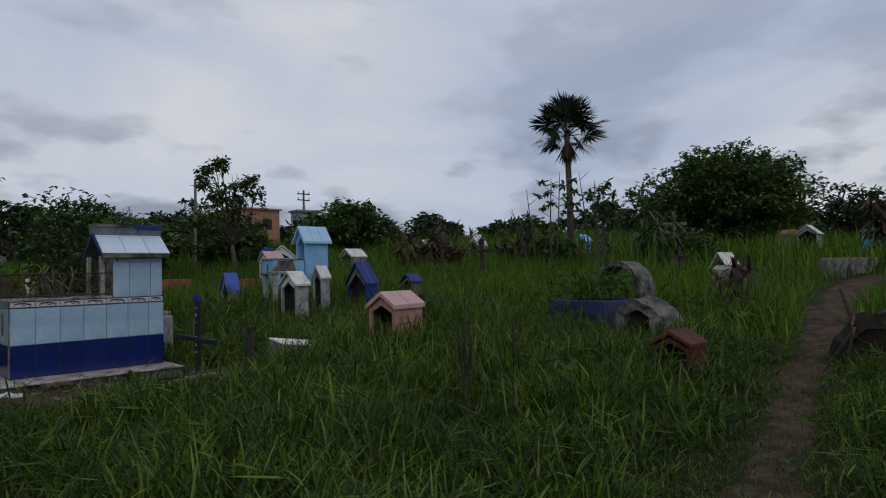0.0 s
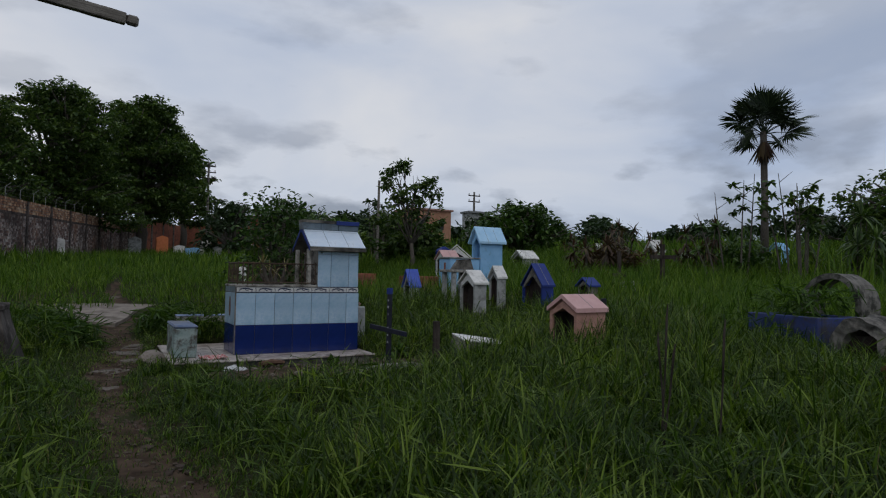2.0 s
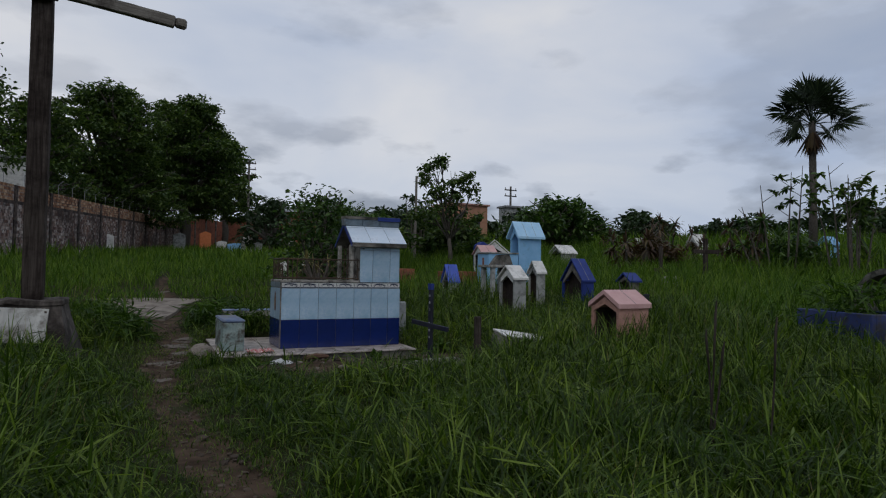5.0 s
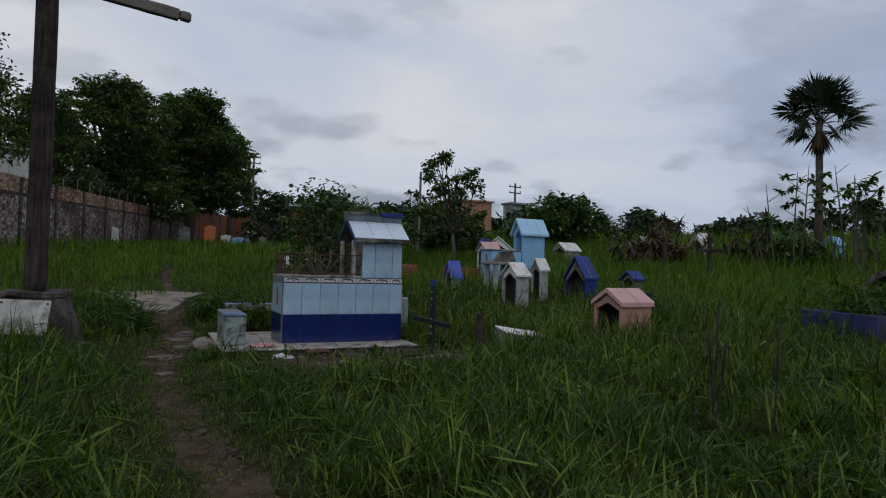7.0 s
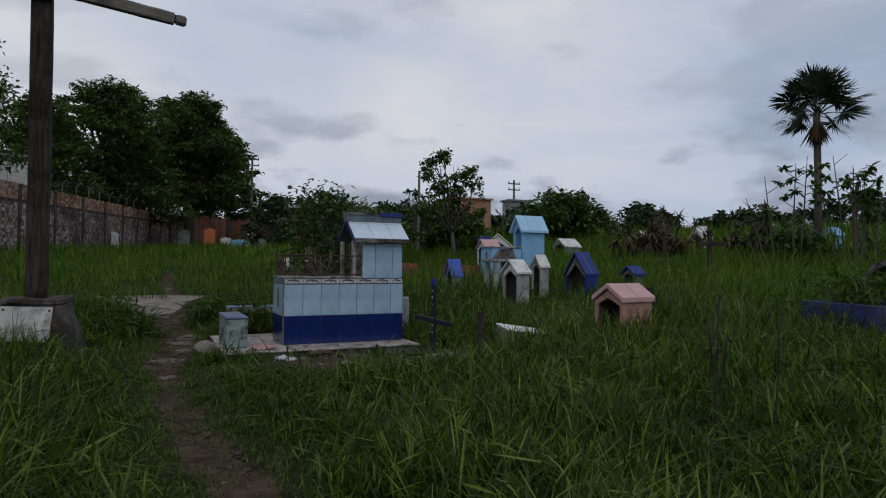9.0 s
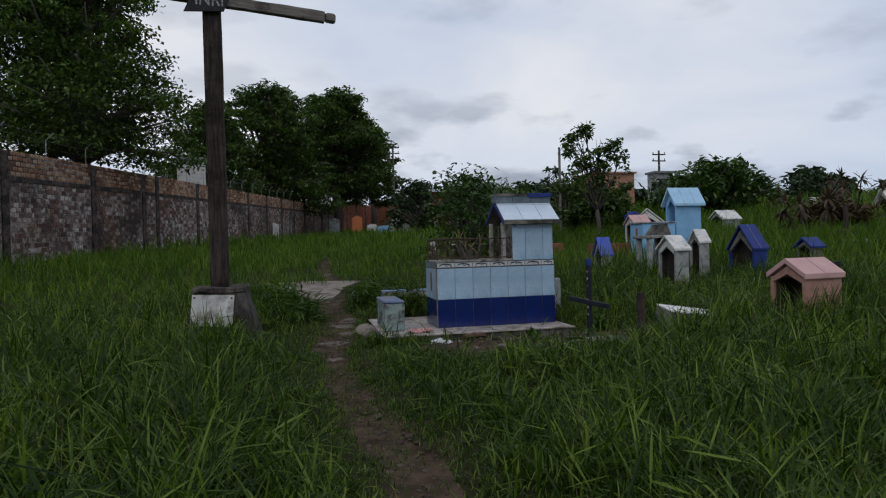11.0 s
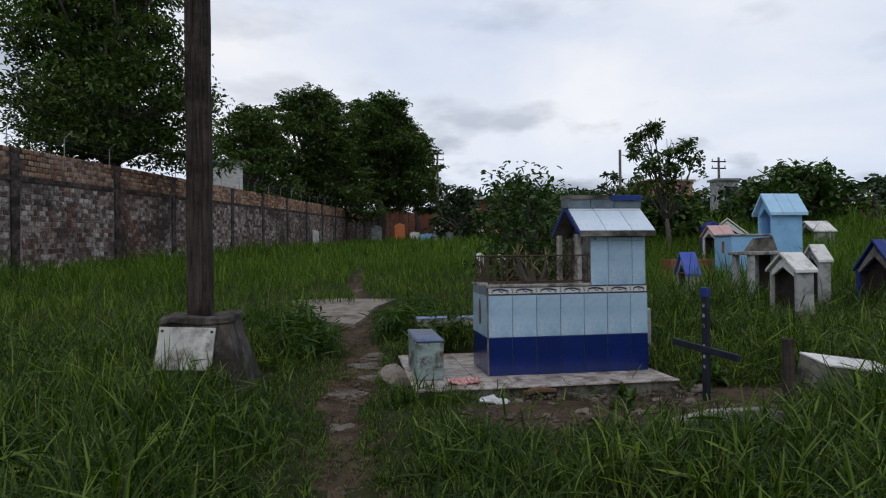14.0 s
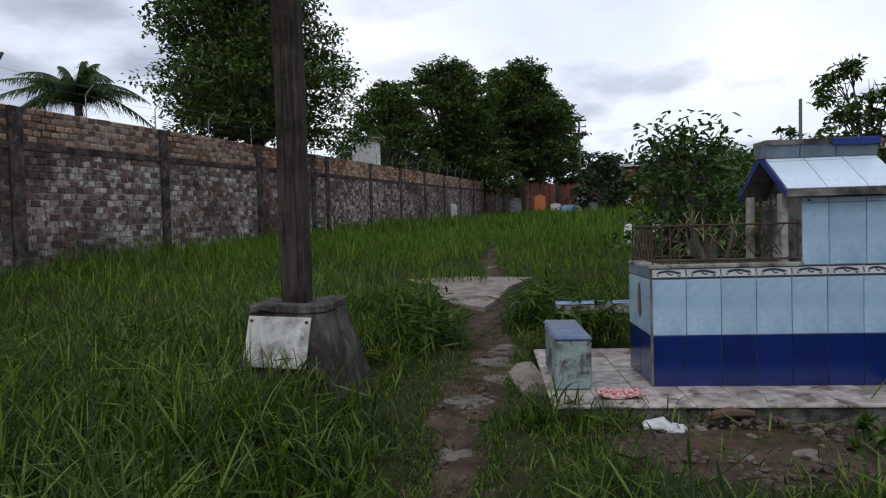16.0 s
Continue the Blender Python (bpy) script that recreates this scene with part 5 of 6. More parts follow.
def strap_plant(name, at, label, stems, length, width, mat, seed, n=26, cat="shrub"):
    """Bare stems, each with a tuft of strap leaves at its head; stems are (x, y, height)."""
    t = thing(name, at, label, cat)
    for i, (x, y, h) in enumerate(stems):
        st = part("stem", rod([(x * 0.3, y * 0.3, -0.1), (x * 0.8, y * 0.8, h * 0.5), (x, y, h)], [0.03, 0.025, 0.02], 5), BARK, t)
        chunks = [sword_leaves((x, y, h), n, length, width, seed + i, (-0.4, 1.45), 0.6)]
        if h > 1.0:
            chunks.append(sword_leaves((x, y, h * 0.75), n // 2, length * 0.9, width, seed + 50 + i, (-0.7, 0.6), 0.6))
        if h > 0.6:
            chunks.append(sword_leaves((x * 0.85, y * 0.85, h * 0.4), n // 2, length, width, seed + 90 + i, (-0.3, 1.0), 0.6))
        v, f = join_np(chunks)
        part("leaf_tuft", raw_mesh("leaf_tuft", v, f, [mat]), None, st)
    return t


rs = random.Random(77)


def stems(n, spread_r, h0, h1):
    return [(rs.uniform(-spread_r, spread_r), rs.uniform(-spread_r, spread_r), rs.uniform(h0, h1)) for _ in range(n)]


strap_plant("yucca", on(19.9, 2.6), "clump of spiky green yucca plants", stems(9, 1.1, 1.0, 2.3), 0.75, 0.035, LEAF_DARK, 100, 30)
strap_plant("yucca", on(18.0, 5.2), "bushy pale green strap-leaved plant", stems(8, 0.9, 0.6, 1.5), 0.6, 0.03, LEAF_MID, 130)
strap_plant("cordyline", on(16.4, 6.1), "tall dry reddish-brown cordyline plants", stems(7, 0.6, 0.7, 1.75), 0.5, 0.04, LEAF_RED, 150, 22)
strap_plant("cordyline", on(17.0, 10.0), "thicket of reddish-brown strap-leaved cordyline", stems(8, 1.4, 0.5, 1.6), 0.5, 0.035, LEAF_RED, 170, 16)
strap_plant("cordyline", on(19.4, 13.4), "brownish strap-leaved shrubs on the slope", stems(9, 1.5, 0.5, 1.5), 0.45, 0.035, LEAF_RED, 190, 16)
strap_plant("cordyline", on(13.0, 7.5), "dry brown strap-leaved shrub beside old crosses", stems(6, 0.7, 0.4, 1.2), 0.45, 0.04, LEAF_RED, 210, 20)
strap_plant("cordyline", on(9.9, -4.3), "small dark reddish cordyline by the path", stems(6, 0.35, 0.4, 0.95), 0.32, 0.03, LEAF_RED, 230, 20)
strap_plant("cordyline", on(28.3, -3.9), "dark reddish shrub beside a teal tomb", stems(10, 1.0, 0.8, 2.3), 0.6, 0.05, LEAF_RED, 250, 24)
strap_plant("weed_clump", on(0.95, -0.95, 0), "small yellow-flowered green weeds on bare soil", stems(4, 0.12, 0.03, 0.1), 0.13, 0.02, WEED, 270, 14, "weed")
strap_plant("weed_clump", on(2.05, -0.5), "wilted brown and green weed by the slab corner", stems(4, 0.1, 0.03, 0.12), 0.2, 0.025, WEED, 290, 14, "weed")
strap_plant("dead_plant", pose(0.6, 0.36, ZT + 0.02), "dead brown stalks in the tomb's soil bed", stems(6, 0.3, 0.1, 0.32), 0.2, 0.006, STRAW, 310, 9)


def stick_shrub(at, label, sticks, seed, mat=LEAF_MID):
    """Bare upright sticks with a few tufts of leaves."""
    t = thing("frangipani_shrub", at, label, "shrub")
    rg = random.Random(seed)
    for i, (x, y, h) in enumerate(sticks):
        m = (x * 0.75 + rg.uniform(-0.1, 0.1), y * 0.75, h * 0.5)
        bm = rod([(x * 0.5, y * 0.5, -0.2), m, (x + rg.uniform(-0.15, 0.15), y, h)], [0.035, 0.026, 0.009], 5)
        chunks = []
        for k in range(4):
            a, q = rg.uniform(0, 6.28), rg.uniform(0.5, 0.98)
            root = Vector(m).lerp(Vector((x, y, h)), max(0.0, (q - 0.5) * 2))
            tip = root + Vector((math.cos(a) * 0.4, math.sin(a) * 0.4, 0.3))
            rod([root, tip], [0.013, 0.006], 4, bm)
            if rg.random() < 0.8:
                chunks.append(leaves(np.array([tip[:]] * rg.randint(9, 16)) + np.random.default_rng(seed + i * 5 + k).normal(0, 0.07, (1, 3)), 0.27, 0.11, seed + i * 5 + k))
        st = part("stem", bm, BARK, t)
        for v, f in chunks:
            part("leaf_tuft", raw_mesh("leaf_tuft", v, f, [mat]), None, st)
    return t


stick_shrub(on(17.4, 2.9), "bare upright sticks with a few large dark leaves", [(rs.uniform(-1, 1), rs.uniform(-1, 1), rs.uniform(2.0, 3.7)) for _ in range(9)], 400, LEAF_DARK)
stick_shrub(on(16.6, 4.6), "spreading frangipani with sparse clustered green leaves", [(-0.9, 0.7, 2.2), (-0.5, 0.4, 2.9), (-1.1, 0.9, 1.5), (0.2, -0.2, 3.3), (0.5, -0.4, 3.5)], 430)
stick_shrub(on(10.3, 19.5), "leafless grey twiggy small tree", [(rs.uniform(-0.6, 0.6), rs.uniform(-0.6, 0.6), rs.uniform(2.2, 3.0)) for _ in range(6)], 460, LEAF_FAR)

# tall shrubs and trees closing the view
for x, y, top, w, sd in ((6.4, 37.0, 6.6, 5.5, 41), (9.8, 35.0, 7.0, 6.0, 42), (13.0, 31.0, 6.0, 5.0, 43), (9.0, 24.0, 4.4, 3.6, 44), (11.5, 21.0, 4.5, 3.6, 45), (7.6, 44.0, 7.4, 6.0, 46), (12.6, 26.5, 5.4, 4.5, 47), (20.0, 24.0, 5.4, 5.0, 48), (28.0, 23.0, 5.5, 6.0, 49), (34.0, 20.0, 5.4, 5.0, 50), (44.0, 1.0, 6.6, 6.5, 51), (52.0, -3.0, 7.0, 8.0, 52), (41.0, 13.0, 6.4, 6.0, 53), (6.2, 14.6, 3.6, 2.8, 54), (9.6, 14.0, 3.5, 2.6, 55), (33.0, -9.0, 5.0, 5.0, 56)):
    big_tree(x, y, top, w, "dense dark green shrubs at the back of the plot", sd, LEAF_FAR if top > 5 else LEAF_DARK, 0.5, 12, 0.34, "tall_shrub", 3.2)

rg = np.random.default_rng(5)
belt = []
for k in range(150):
    a = 2 * math.pi * k / 150 + rg.uniform(-0.02, 0.02)
    d = rg.uniform(88, 125)
    x, y = d * math.sin(a), -8 + d * math.cos(a)
    hgt = rg.uniform(3.0, 6.5)
    belt.append((x, y, gz(x, y) + hgt * 0.5, rg.uniform(2.5, 5.0), rg.uniform(2.5, 5.0), hgt * 0.55))
v, f = leaves(clumps(belt, 0.55, 1.2, 9, 0.2), 1.25, 0.7, 10)
tagged(new("distant_trees", raw_mesh("distant_trees", v, f, [LEAF_FAR])), "low belt of distant dark trees on the skyline", "trees", kind="stuff")

# broad-leaved weeds beside the paving and the seat
weed_pts = []
for cx, cy, r, n in ((-2.35, 2.6, 0.55, 240), (-1.9, 1.7, 0.4, 130), (-0.55, 2.7, 0.5, 220), (-0.2, 1.9, 0.35, 120), (-2.2, 3.6, 0.35, 90), (-0.35, 3.8, 0.5, 160), (8.6, -1.4, 0.8, 260), (7.0, -2.7, 0.5, 150), (9.2, -3.6, 0.6, 200), (8.4, -5.0, 0.5, 90)):
    a, q = rg.uniform(0, 6.28, n), np.sqrt(rg.uniform(0, 1, n)) * r
    x, y = cx + q * np.cos(a), cy + q * np.sin(a)
    weed_pts.append(np.stack([x, y, land(x, y) + rg.uniform(0.03, 0.34, n)], -1))
n = 260
x, y = rg.normal(7.1, 0.35, n), rg.normal(-3.2, 0.35, n)
weed_pts.append(np.stack([x, y, land(x, y) + 0.35 + rg.uniform(0.05, 0.6, n)], -1))
v, f = leaves(np.concatenate([np.repeat(p, 2, axis=0) + rg.normal(0, 0.03, (2 * len(p), 3)) for p in weed_pts]), 0.24, 0.032, 12, 0.25)
tagged(new("broadleaf_weeds", raw_mesh("broadleaf_weeds", v, f, [WEED])), "dark broad-leaved weeds beside the worn paving", "weeds", kind="stuff")
pts = []
for k in range(12000):
    x, y = rg.uniform(-6, 7), rg.uniform(-8, 3)
    pts.append((x, y))
pts = np.array(pts)
kk = lush(pts[:, 0], pts[:, 1], rg)
pts, kk = pts[kk > 0.3], kk[kk > 0.3]
v, f = leaves(np.column_stack([pts, land(pts[:, 0], pts[:, 1]) + kk * rg.uniform(0.12, 0.42, len(kk))]), 0.3, 0.016, 15, 0.1)
tagged(new("broad_grass_leaves", raw_mesh("broad_grass_leaves", v, f, [GRASS])), "broad arching grass leaves standing above the turf", "grass", kind="stuff")


# ---- graves and clutter ----
def flat_cross(name, at, label, h, arm, arm_z, t, m, group="", lean=0.0):
    c = thing(name, at, label, "cross", group)
    part("post", wobble(box(-t, t, -t * 0.7, t * 0.7, -0.3, h, 0.004), 0.004, 5), m, c)
    part("arm", wobble(box(-arm, arm, -t * 0.95, -t * 0.1, -t, t, 0.004), 0.004, 5), m, c, at=pose(0, 0, arm_z, 0, lean, 0))
    return c


ic = flat_cross("grave_cross", on(1.742, -0.98, -74), "black painted wooden grave cross with white lettering", 1.0, 0.36, 0.467, 0.03, IRON_BLUE, lean=4.6)
ic_arm = ic.children[1]
for i in range(17):
    w = rs.uniform(0.01, 0.02)
    x = -0.32 + i * 0.038
    part("letter_mark", box(x, x + w, -0.0315, -0.0275, -0.011, 0.011), LETTER, ic_arm, "worn white letter")
for i in range(7):
    if i != 3:
        part("letter_mark", box(-0.011, 0.011, -0.0245, -0.0205, 0.3 + i * 0.09, 0.33 + i * 0.09), LETTER, ic, "worn white letter")
part("post_cap", box(-0.034, 0.034, -0.026, 0.026, 0.93, 1.01, 0.003), PAINT_BLUE, ic, "cobalt tip")
flat_cross("grave_cross", on(11.5, 4.7, 8), "old dark wooden cross leaning in grass", 1.1, 0.36, 0.42, 0.05, WOOD)
flat_cross("grave_cross", on(13.5, 4.9, -10), "old dark wooden cross with wide arm", 1.25, 0.45, 0.85, 0.06, WOOD)
flat_cross("grave_cross", on(22.5, 2.6, -40), "grey wooden cross under the yuccas", 2.0, 0.5, 1.5, 0.06, WOOD_ARM)
flat_cross("grave_cross", on(15.2, -0.9, -30), "small dark cross beside a white tomb", 1.0, 0.3, 0.7, 0.04, WOOD)
for x, y, h, lab in ((2.2, -1.42, 0.6, "charred wooden stump post in grass"), (5.2, -1.25, 0.75, "dark blue painted post beside the pink tomb")):
    p = thing("grave_post", on(x, y), lab, "post")
    part("post", wobble(box(-0.04, 0.04, -0.03, 0.03, -0.2, h, 0.008), 0.008, 6), IRON_BLUE if y > -1.3 else WOOD, p)
for x, y, h, tilt in ((2.15, -5.04, 1.08, 2), (2.24, -5.0, 0.85, -3), (2.3, -5.42, 0.98, 2), (2.1, -5.1, 0.8, 5)):
    p = thing("dry_stick", on(x, y) @ pose(0, 0, 0, tilt, tilt * 0.7, 0), "thin dry dark plant stalk standing in grass", "stick", "dry stalks")
    part("stalk", rod([(0, 0, -0.1), (0.01, 0, h * 0.5), (0, 0, h * 0.9), (0.005, 0, h)], [0.008, 0.007, 0.01, 0.005], 5), WOOD, p)
fs = thing("grave_slab", pose(3.08, -1.03, 0.17, 7, 8, -5), "white tiled grave slab sunk in grass", "slab")
part("slab_bed", wobble(box(-0.36, 0.36, -0.2, 0.2, -0.22, 0.22, 0.01), 0.01, 4), CONCRETE_DARK, fs)
for i in range(3):
    part("floor_tile", box(-0.365 + i * 0.245, -0.125 + i * 0.245, -0.215, 0.2, 0.22, 0.238, 0.003), PAINT_WHITE, fs)
for x, y, L, W, h, m, lab in ((2.7, 3.2, 0.5, 0.25, 0.2, ROOF_PINK, "orange-pink stone block lying in grass"), (1.95, 0.75, 0.22, 0.25, 0.42, PAINT_GREY, "small pale blue-grey block behind the tomb")):
    b = thing("stone_block", on(x, y), lab, "block")
    part("block", wobble(box(-L / 2, L / 2, -W / 2, W / 2, -0.1, h + 0.15, 0.02), 0.015, 4), m, b)

kb = thing("buried_kerb", on(1.45, -1.85, -9), "half-buried pale concrete kerb in grass", "kerb")
part("kerb", wobble(prism([(-0.5, -0.1), (0.5, -0.1), (0.5, 0.13), (0.2, 0.2), (-0.2, 0.19), (-0.5, 0.11)], -0.04, 0.04, bevel=0.01), 0.02, 4), CONCRETE, kb)
# blue box tomb and open concrete frame beside the tall blue one
bt = thing("box_tomb", on(6.55, 6.15), "sky-blue painted box tomb with raised rim", "tomb")
part("tomb_box", wobble(box(0, 0.92, -0.3, 0.32, -0.2, 0.96, 0.012), 0.006, 3), PAINT_SKY, bt)
part("rim", wobble(box(-0.03, 0.93, -0.33, 0.35, 0.96, 1.0, 0.008), 0.004, 3), PAINT_GREY, bt)
part("niche_mark", box(-0.008, 0.0, -0.05, 0.03, 0.6, 0.85), BRICK_RED, bt, "small red niche")
sf = thing("open_shrine", on(5.1, 3.36, 0, 0.21), "open grey concrete shrine frame with broken slab", "shrine")
for x, y in ((0, -0.2), (0.42, -0.2), (0, 0.2), (0.42, 0.2)):
    part("leg", wobble(box(x - 0.045, x + 0.045, y - 0.045, y + 0.045, -0.35, 0.66, 0.01), 0.006, 4), PAINT_GREY, sf)
part("top_slab", wobble(box(-0.09, 0.52, -0.28, 0.28, 0.66, 0.72, 0.01), 0.008, 3), CONCRETE, sf)
part("back_slab", box(0.4, 0.46, -0.16, 0.16, -0.1, 0.66), SHADE_AND_RUBBLE, sf)
part("broken_slab", wobble(prism([(0.05, 0.72), (0.6, 0.72), (0.5, 0.96), (0.22, 0.94)], -0.05, 0.06), 0.02, 4), CONCRETE_DARK, sf, "dark broken slab lying on top")
for x0, y0, L, W, h, m, lab in ((4.1, 8.3, 1.4, 0.4, 0.45, BRICK_RED, "low red brick grave kerb in grass"), (5.6, 6.6, 1.1, 0.4, 0.5, BRICK_RED, "low red brick grave box in grass")):
    b = thing("brick_grave", on(x0, y0), lab, "grave")
    part("kerb", wobble(box(0, L, 0, W, -0.1, h, 0.012), 0.01, 3), m, b)

# blue bordered bed with its round concrete arch, and broken brick graves
bed = thing("grave_bed", on(6.8, -2.55, -106), "overgrown grave bed with blue painted kerb", "grave")
KERB_BLUE = surface("faded_blue_kerb_paint", (0.025, 0.04, 0.13), (0.045, 0.065, 0.19), 5, 0.7, (0.05, 0.05, 0.06), 4, 0.48, 0.62, 0.3)
for x0, x1, y0, y1 in ((0, 1.25, 0, 0.07), (0, 1.25, 0.78, 0.85), (0, 0.07, 0.07, 0.78), (1.18, 1.25, 0.07, 0.78)):
    part("kerb", wobble(box(x0, x1, y0, y1, -0.1, 0.55, 0.008), 0.005, 4), KERB_BLUE, bed)
part("bed_soil", box(0.07, 1.18, 0.07, 0.78, -0.1, 0.42), TURF, bed)


def arch_mesh(r0, r1, depth, legs, n=18, span=math.pi):
    bm = bmesh.new()
    ring = []
    prof_o = [(r1 * math.cos(a), r1 * math.sin(a)) for a in [span * i / n for i in range(n + 1)]]
    prof_i = [(r0 * math.cos(a), r0 * math.sin(a)) for a in [span * i / n for i in range(n + 1)]]
    prof_o = [(r1, -legs)] + prof_o + [(prof_o[-1][0], -legs)]
    prof_i = [(r0, -legs)] + prof_i + [(prof_i[-1][0], -legs)]
    for y in (0, depth):
        ring.append(([bm.verts.new((x, y, z)) for x, z in prof_o], [bm.verts.new((x, y, z)) for x, z in prof_i]))
    (fo, fi), (bo, bi) = ring
    for i in range(len(fo) - 1):
        bm.faces.new((fo[i], fo[i + 1], fi[i + 1], fi[i]))
        bm.faces.new((bo[i], bi[i], bi[i + 1], bo[i + 1]))
        bm.faces.new((fo[i], bo[i], bo[i + 1], fo[i + 1]))
        bm.faces.new((fi[i], fi[i + 1], bi[i + 1], bi[i]))
    for i in (0, -1):
        bm.faces.new((fo[i], fi[i], bi[i], bo[i]))
    return bm


ar = thing("concrete_arch", pose(7.75, -3.2, 0.98, 0, 0, -90), "half-round mossy concrete arch over a grave", "arch")
part("arch_band", wobble(arch_mesh(0.34, 0.42, 0.5, 0.8), 0.02, 4), surface("lichen_concrete", (0.1, 0.09, 0.08), (0.2, 0.19, 0.165), 8, 0.95, (0.04, 0.04, 0.032), 5, 0.46, 0.58, 0.6), ar)
a2 = thing("broken_arch", pose(6.3, -4.35, 0.5, 0, 0, -90), "low broken concrete arch blackened with mould", "arch")
bm = arch_mesh(0.2, 0.36, 0.55, 0.5, 14)
bmesh.ops.subdivide_edges(bm, edges=bm.edges[:], cuts=2, use_grid_fill=True)
part("arch_band", wobble(wobble(bm, 0.07, 3.3, 4), 0.03, 11), CONCRETE_DARK, a2)
bm = prism([(-0.26, -0.45), (0.26, -0.45), (0.24, 0.05), (0.1, 0.17), (-0.12, 0.16), (-0.25, 0.03)], 0.12, 0.5)
bmesh.ops.subdivide_edges(bm, edges=bm.edges[:], cuts=3, use_grid_fill=True)
part("rubble_fill", wobble(bm, 0.06, 5), SHADE_AND_RUBBLE, a2, "dark collapsed rubble")
gable_house("house_tomb", on(4.6, -5.6), "crumbling low red brick tomb with a pale coping", 0.36, 0.42, 0.42, 0.12, BRICK_OLD, BRICK_OLD, 0.02, group="", tiles=1)
md = thing("brick_mound", on(6.7, -7.05, -90), "dark broken brick vault beside the path", "grave")
bm = arch_mesh(0.38, 0.56, 0.9, 0.4, 14)
bmesh.ops.subdivide_edges(bm, edges=bm.edges[:], cuts=2, use_grid_fill=True)
part("vault", wobble(wobble(bm, 0.08, 2.6, 2), 0.03, 10), SHADE_AND_RUBBLE, md)
bm = prism([(-0.45, -0.2), (0.45, -0.2), (0.42, 0.15), (0.2, 0.38), (-0.2, 0.38), (-0.42, 0.15)], 0.03, 0.85)
bmesh.ops.subdivide_edges(bm, edges=bm.edges[:], cuts=3, use_grid_fill=True)
part("vault_fill", wobble(bm, 0.06, 5), SHADE_AND_RUBBLE, md)
fr = thing("iron_bedstead", on(6.15, -6.85, 10), "rusty bent iron frame standing in grass", "frame")
for p, q in (((-0.3, 0, 0.5), (0.35, 0, 0.55)), ((-0.3, 0, 0.4), (0.35, 0, 0.42)), ((-0.3, 0, 0.4), (-0.3, 0, 0.5)), ((0.05, 0, 0.5), (0.02, 0.1, 0.85)), ((0.22, 0, 0.5), (0.2, 0.1, 0.84)), ((0.02, 0.1, 0.85), (0.2, 0.1, 0.84)), ((0.03, 0.08, 0.72), (0.21, 0.08, 0.72)), ((-0.28, 0, 0.4), (-0.26, 0.1, -0.05)), ((0.33, 0, 0.42), (0.3, 0.1, -0.05)), ((0.05, 0, 0.42), (0.05, 0.3, -0.05))):
    part("iron_bar", rod([p, q], 0.012, 5), IRON, fr)
lw = thing("low_wall", on(16.8, -4.0, -10), "long low grey concrete grave kerb", "kerb")
part("kerb", wobble(box(0, 3.4, -0.1, 0.1, -0.1, 0.55, 0.015), 0.015, 2), CONCRETE_DARK, lw)
for x, y, L, W, h, m, lab in ((15.2, -2.2, 0.9, 0.5, 0.5, CONCRETE, "pale grey grave box in grass"), (47.0, 11.6, 2.4, 1.0, 0.85, PAINT_WHITE, "flat white tomb under dark trees"), (43.4, 7.4, 1.5, 0.8, 0.85, PAINT_WHITE, "white tomb frame under dark trees"), (29.4, 0.4, 1.2, 0.5, 1.0, surface("brown_timber_box", (0.12, 0.07, 0.045), (0.22, 0.14, 0.09), 6, 0.8), "brown boxed tomb on the rise"), (19.0, 12.1, 0.8, 0.4, 0.75, CONCRETE_DARK, "dark rounded headstone among shrubs"), (11.8, 4.5, 0.7, 0.3, 0.25, CONCRETE, "low concrete grave marker"), (22.3, 11.2, 0.5, 0.3, 0.5, PAINT_WHITE, "small white marker among shrubs"), (20.0, 14.6, 0.5, 0.4, 0.8, PAINT_WHITE, "small white leaning tomb")):
    b = thing("grave_marker", on(x, y), lab, "grave")
    part("marker", wobble(prism([(-L / 2, -0.2), (L / 2, -0.2), (L / 2, h * 0.85), (L * 0.2, h), (-L * 0.25, h), (-L / 2, h * 0.82)], -W / 2, W / 2, bevel=0.02), 0.01, 3), m, b)
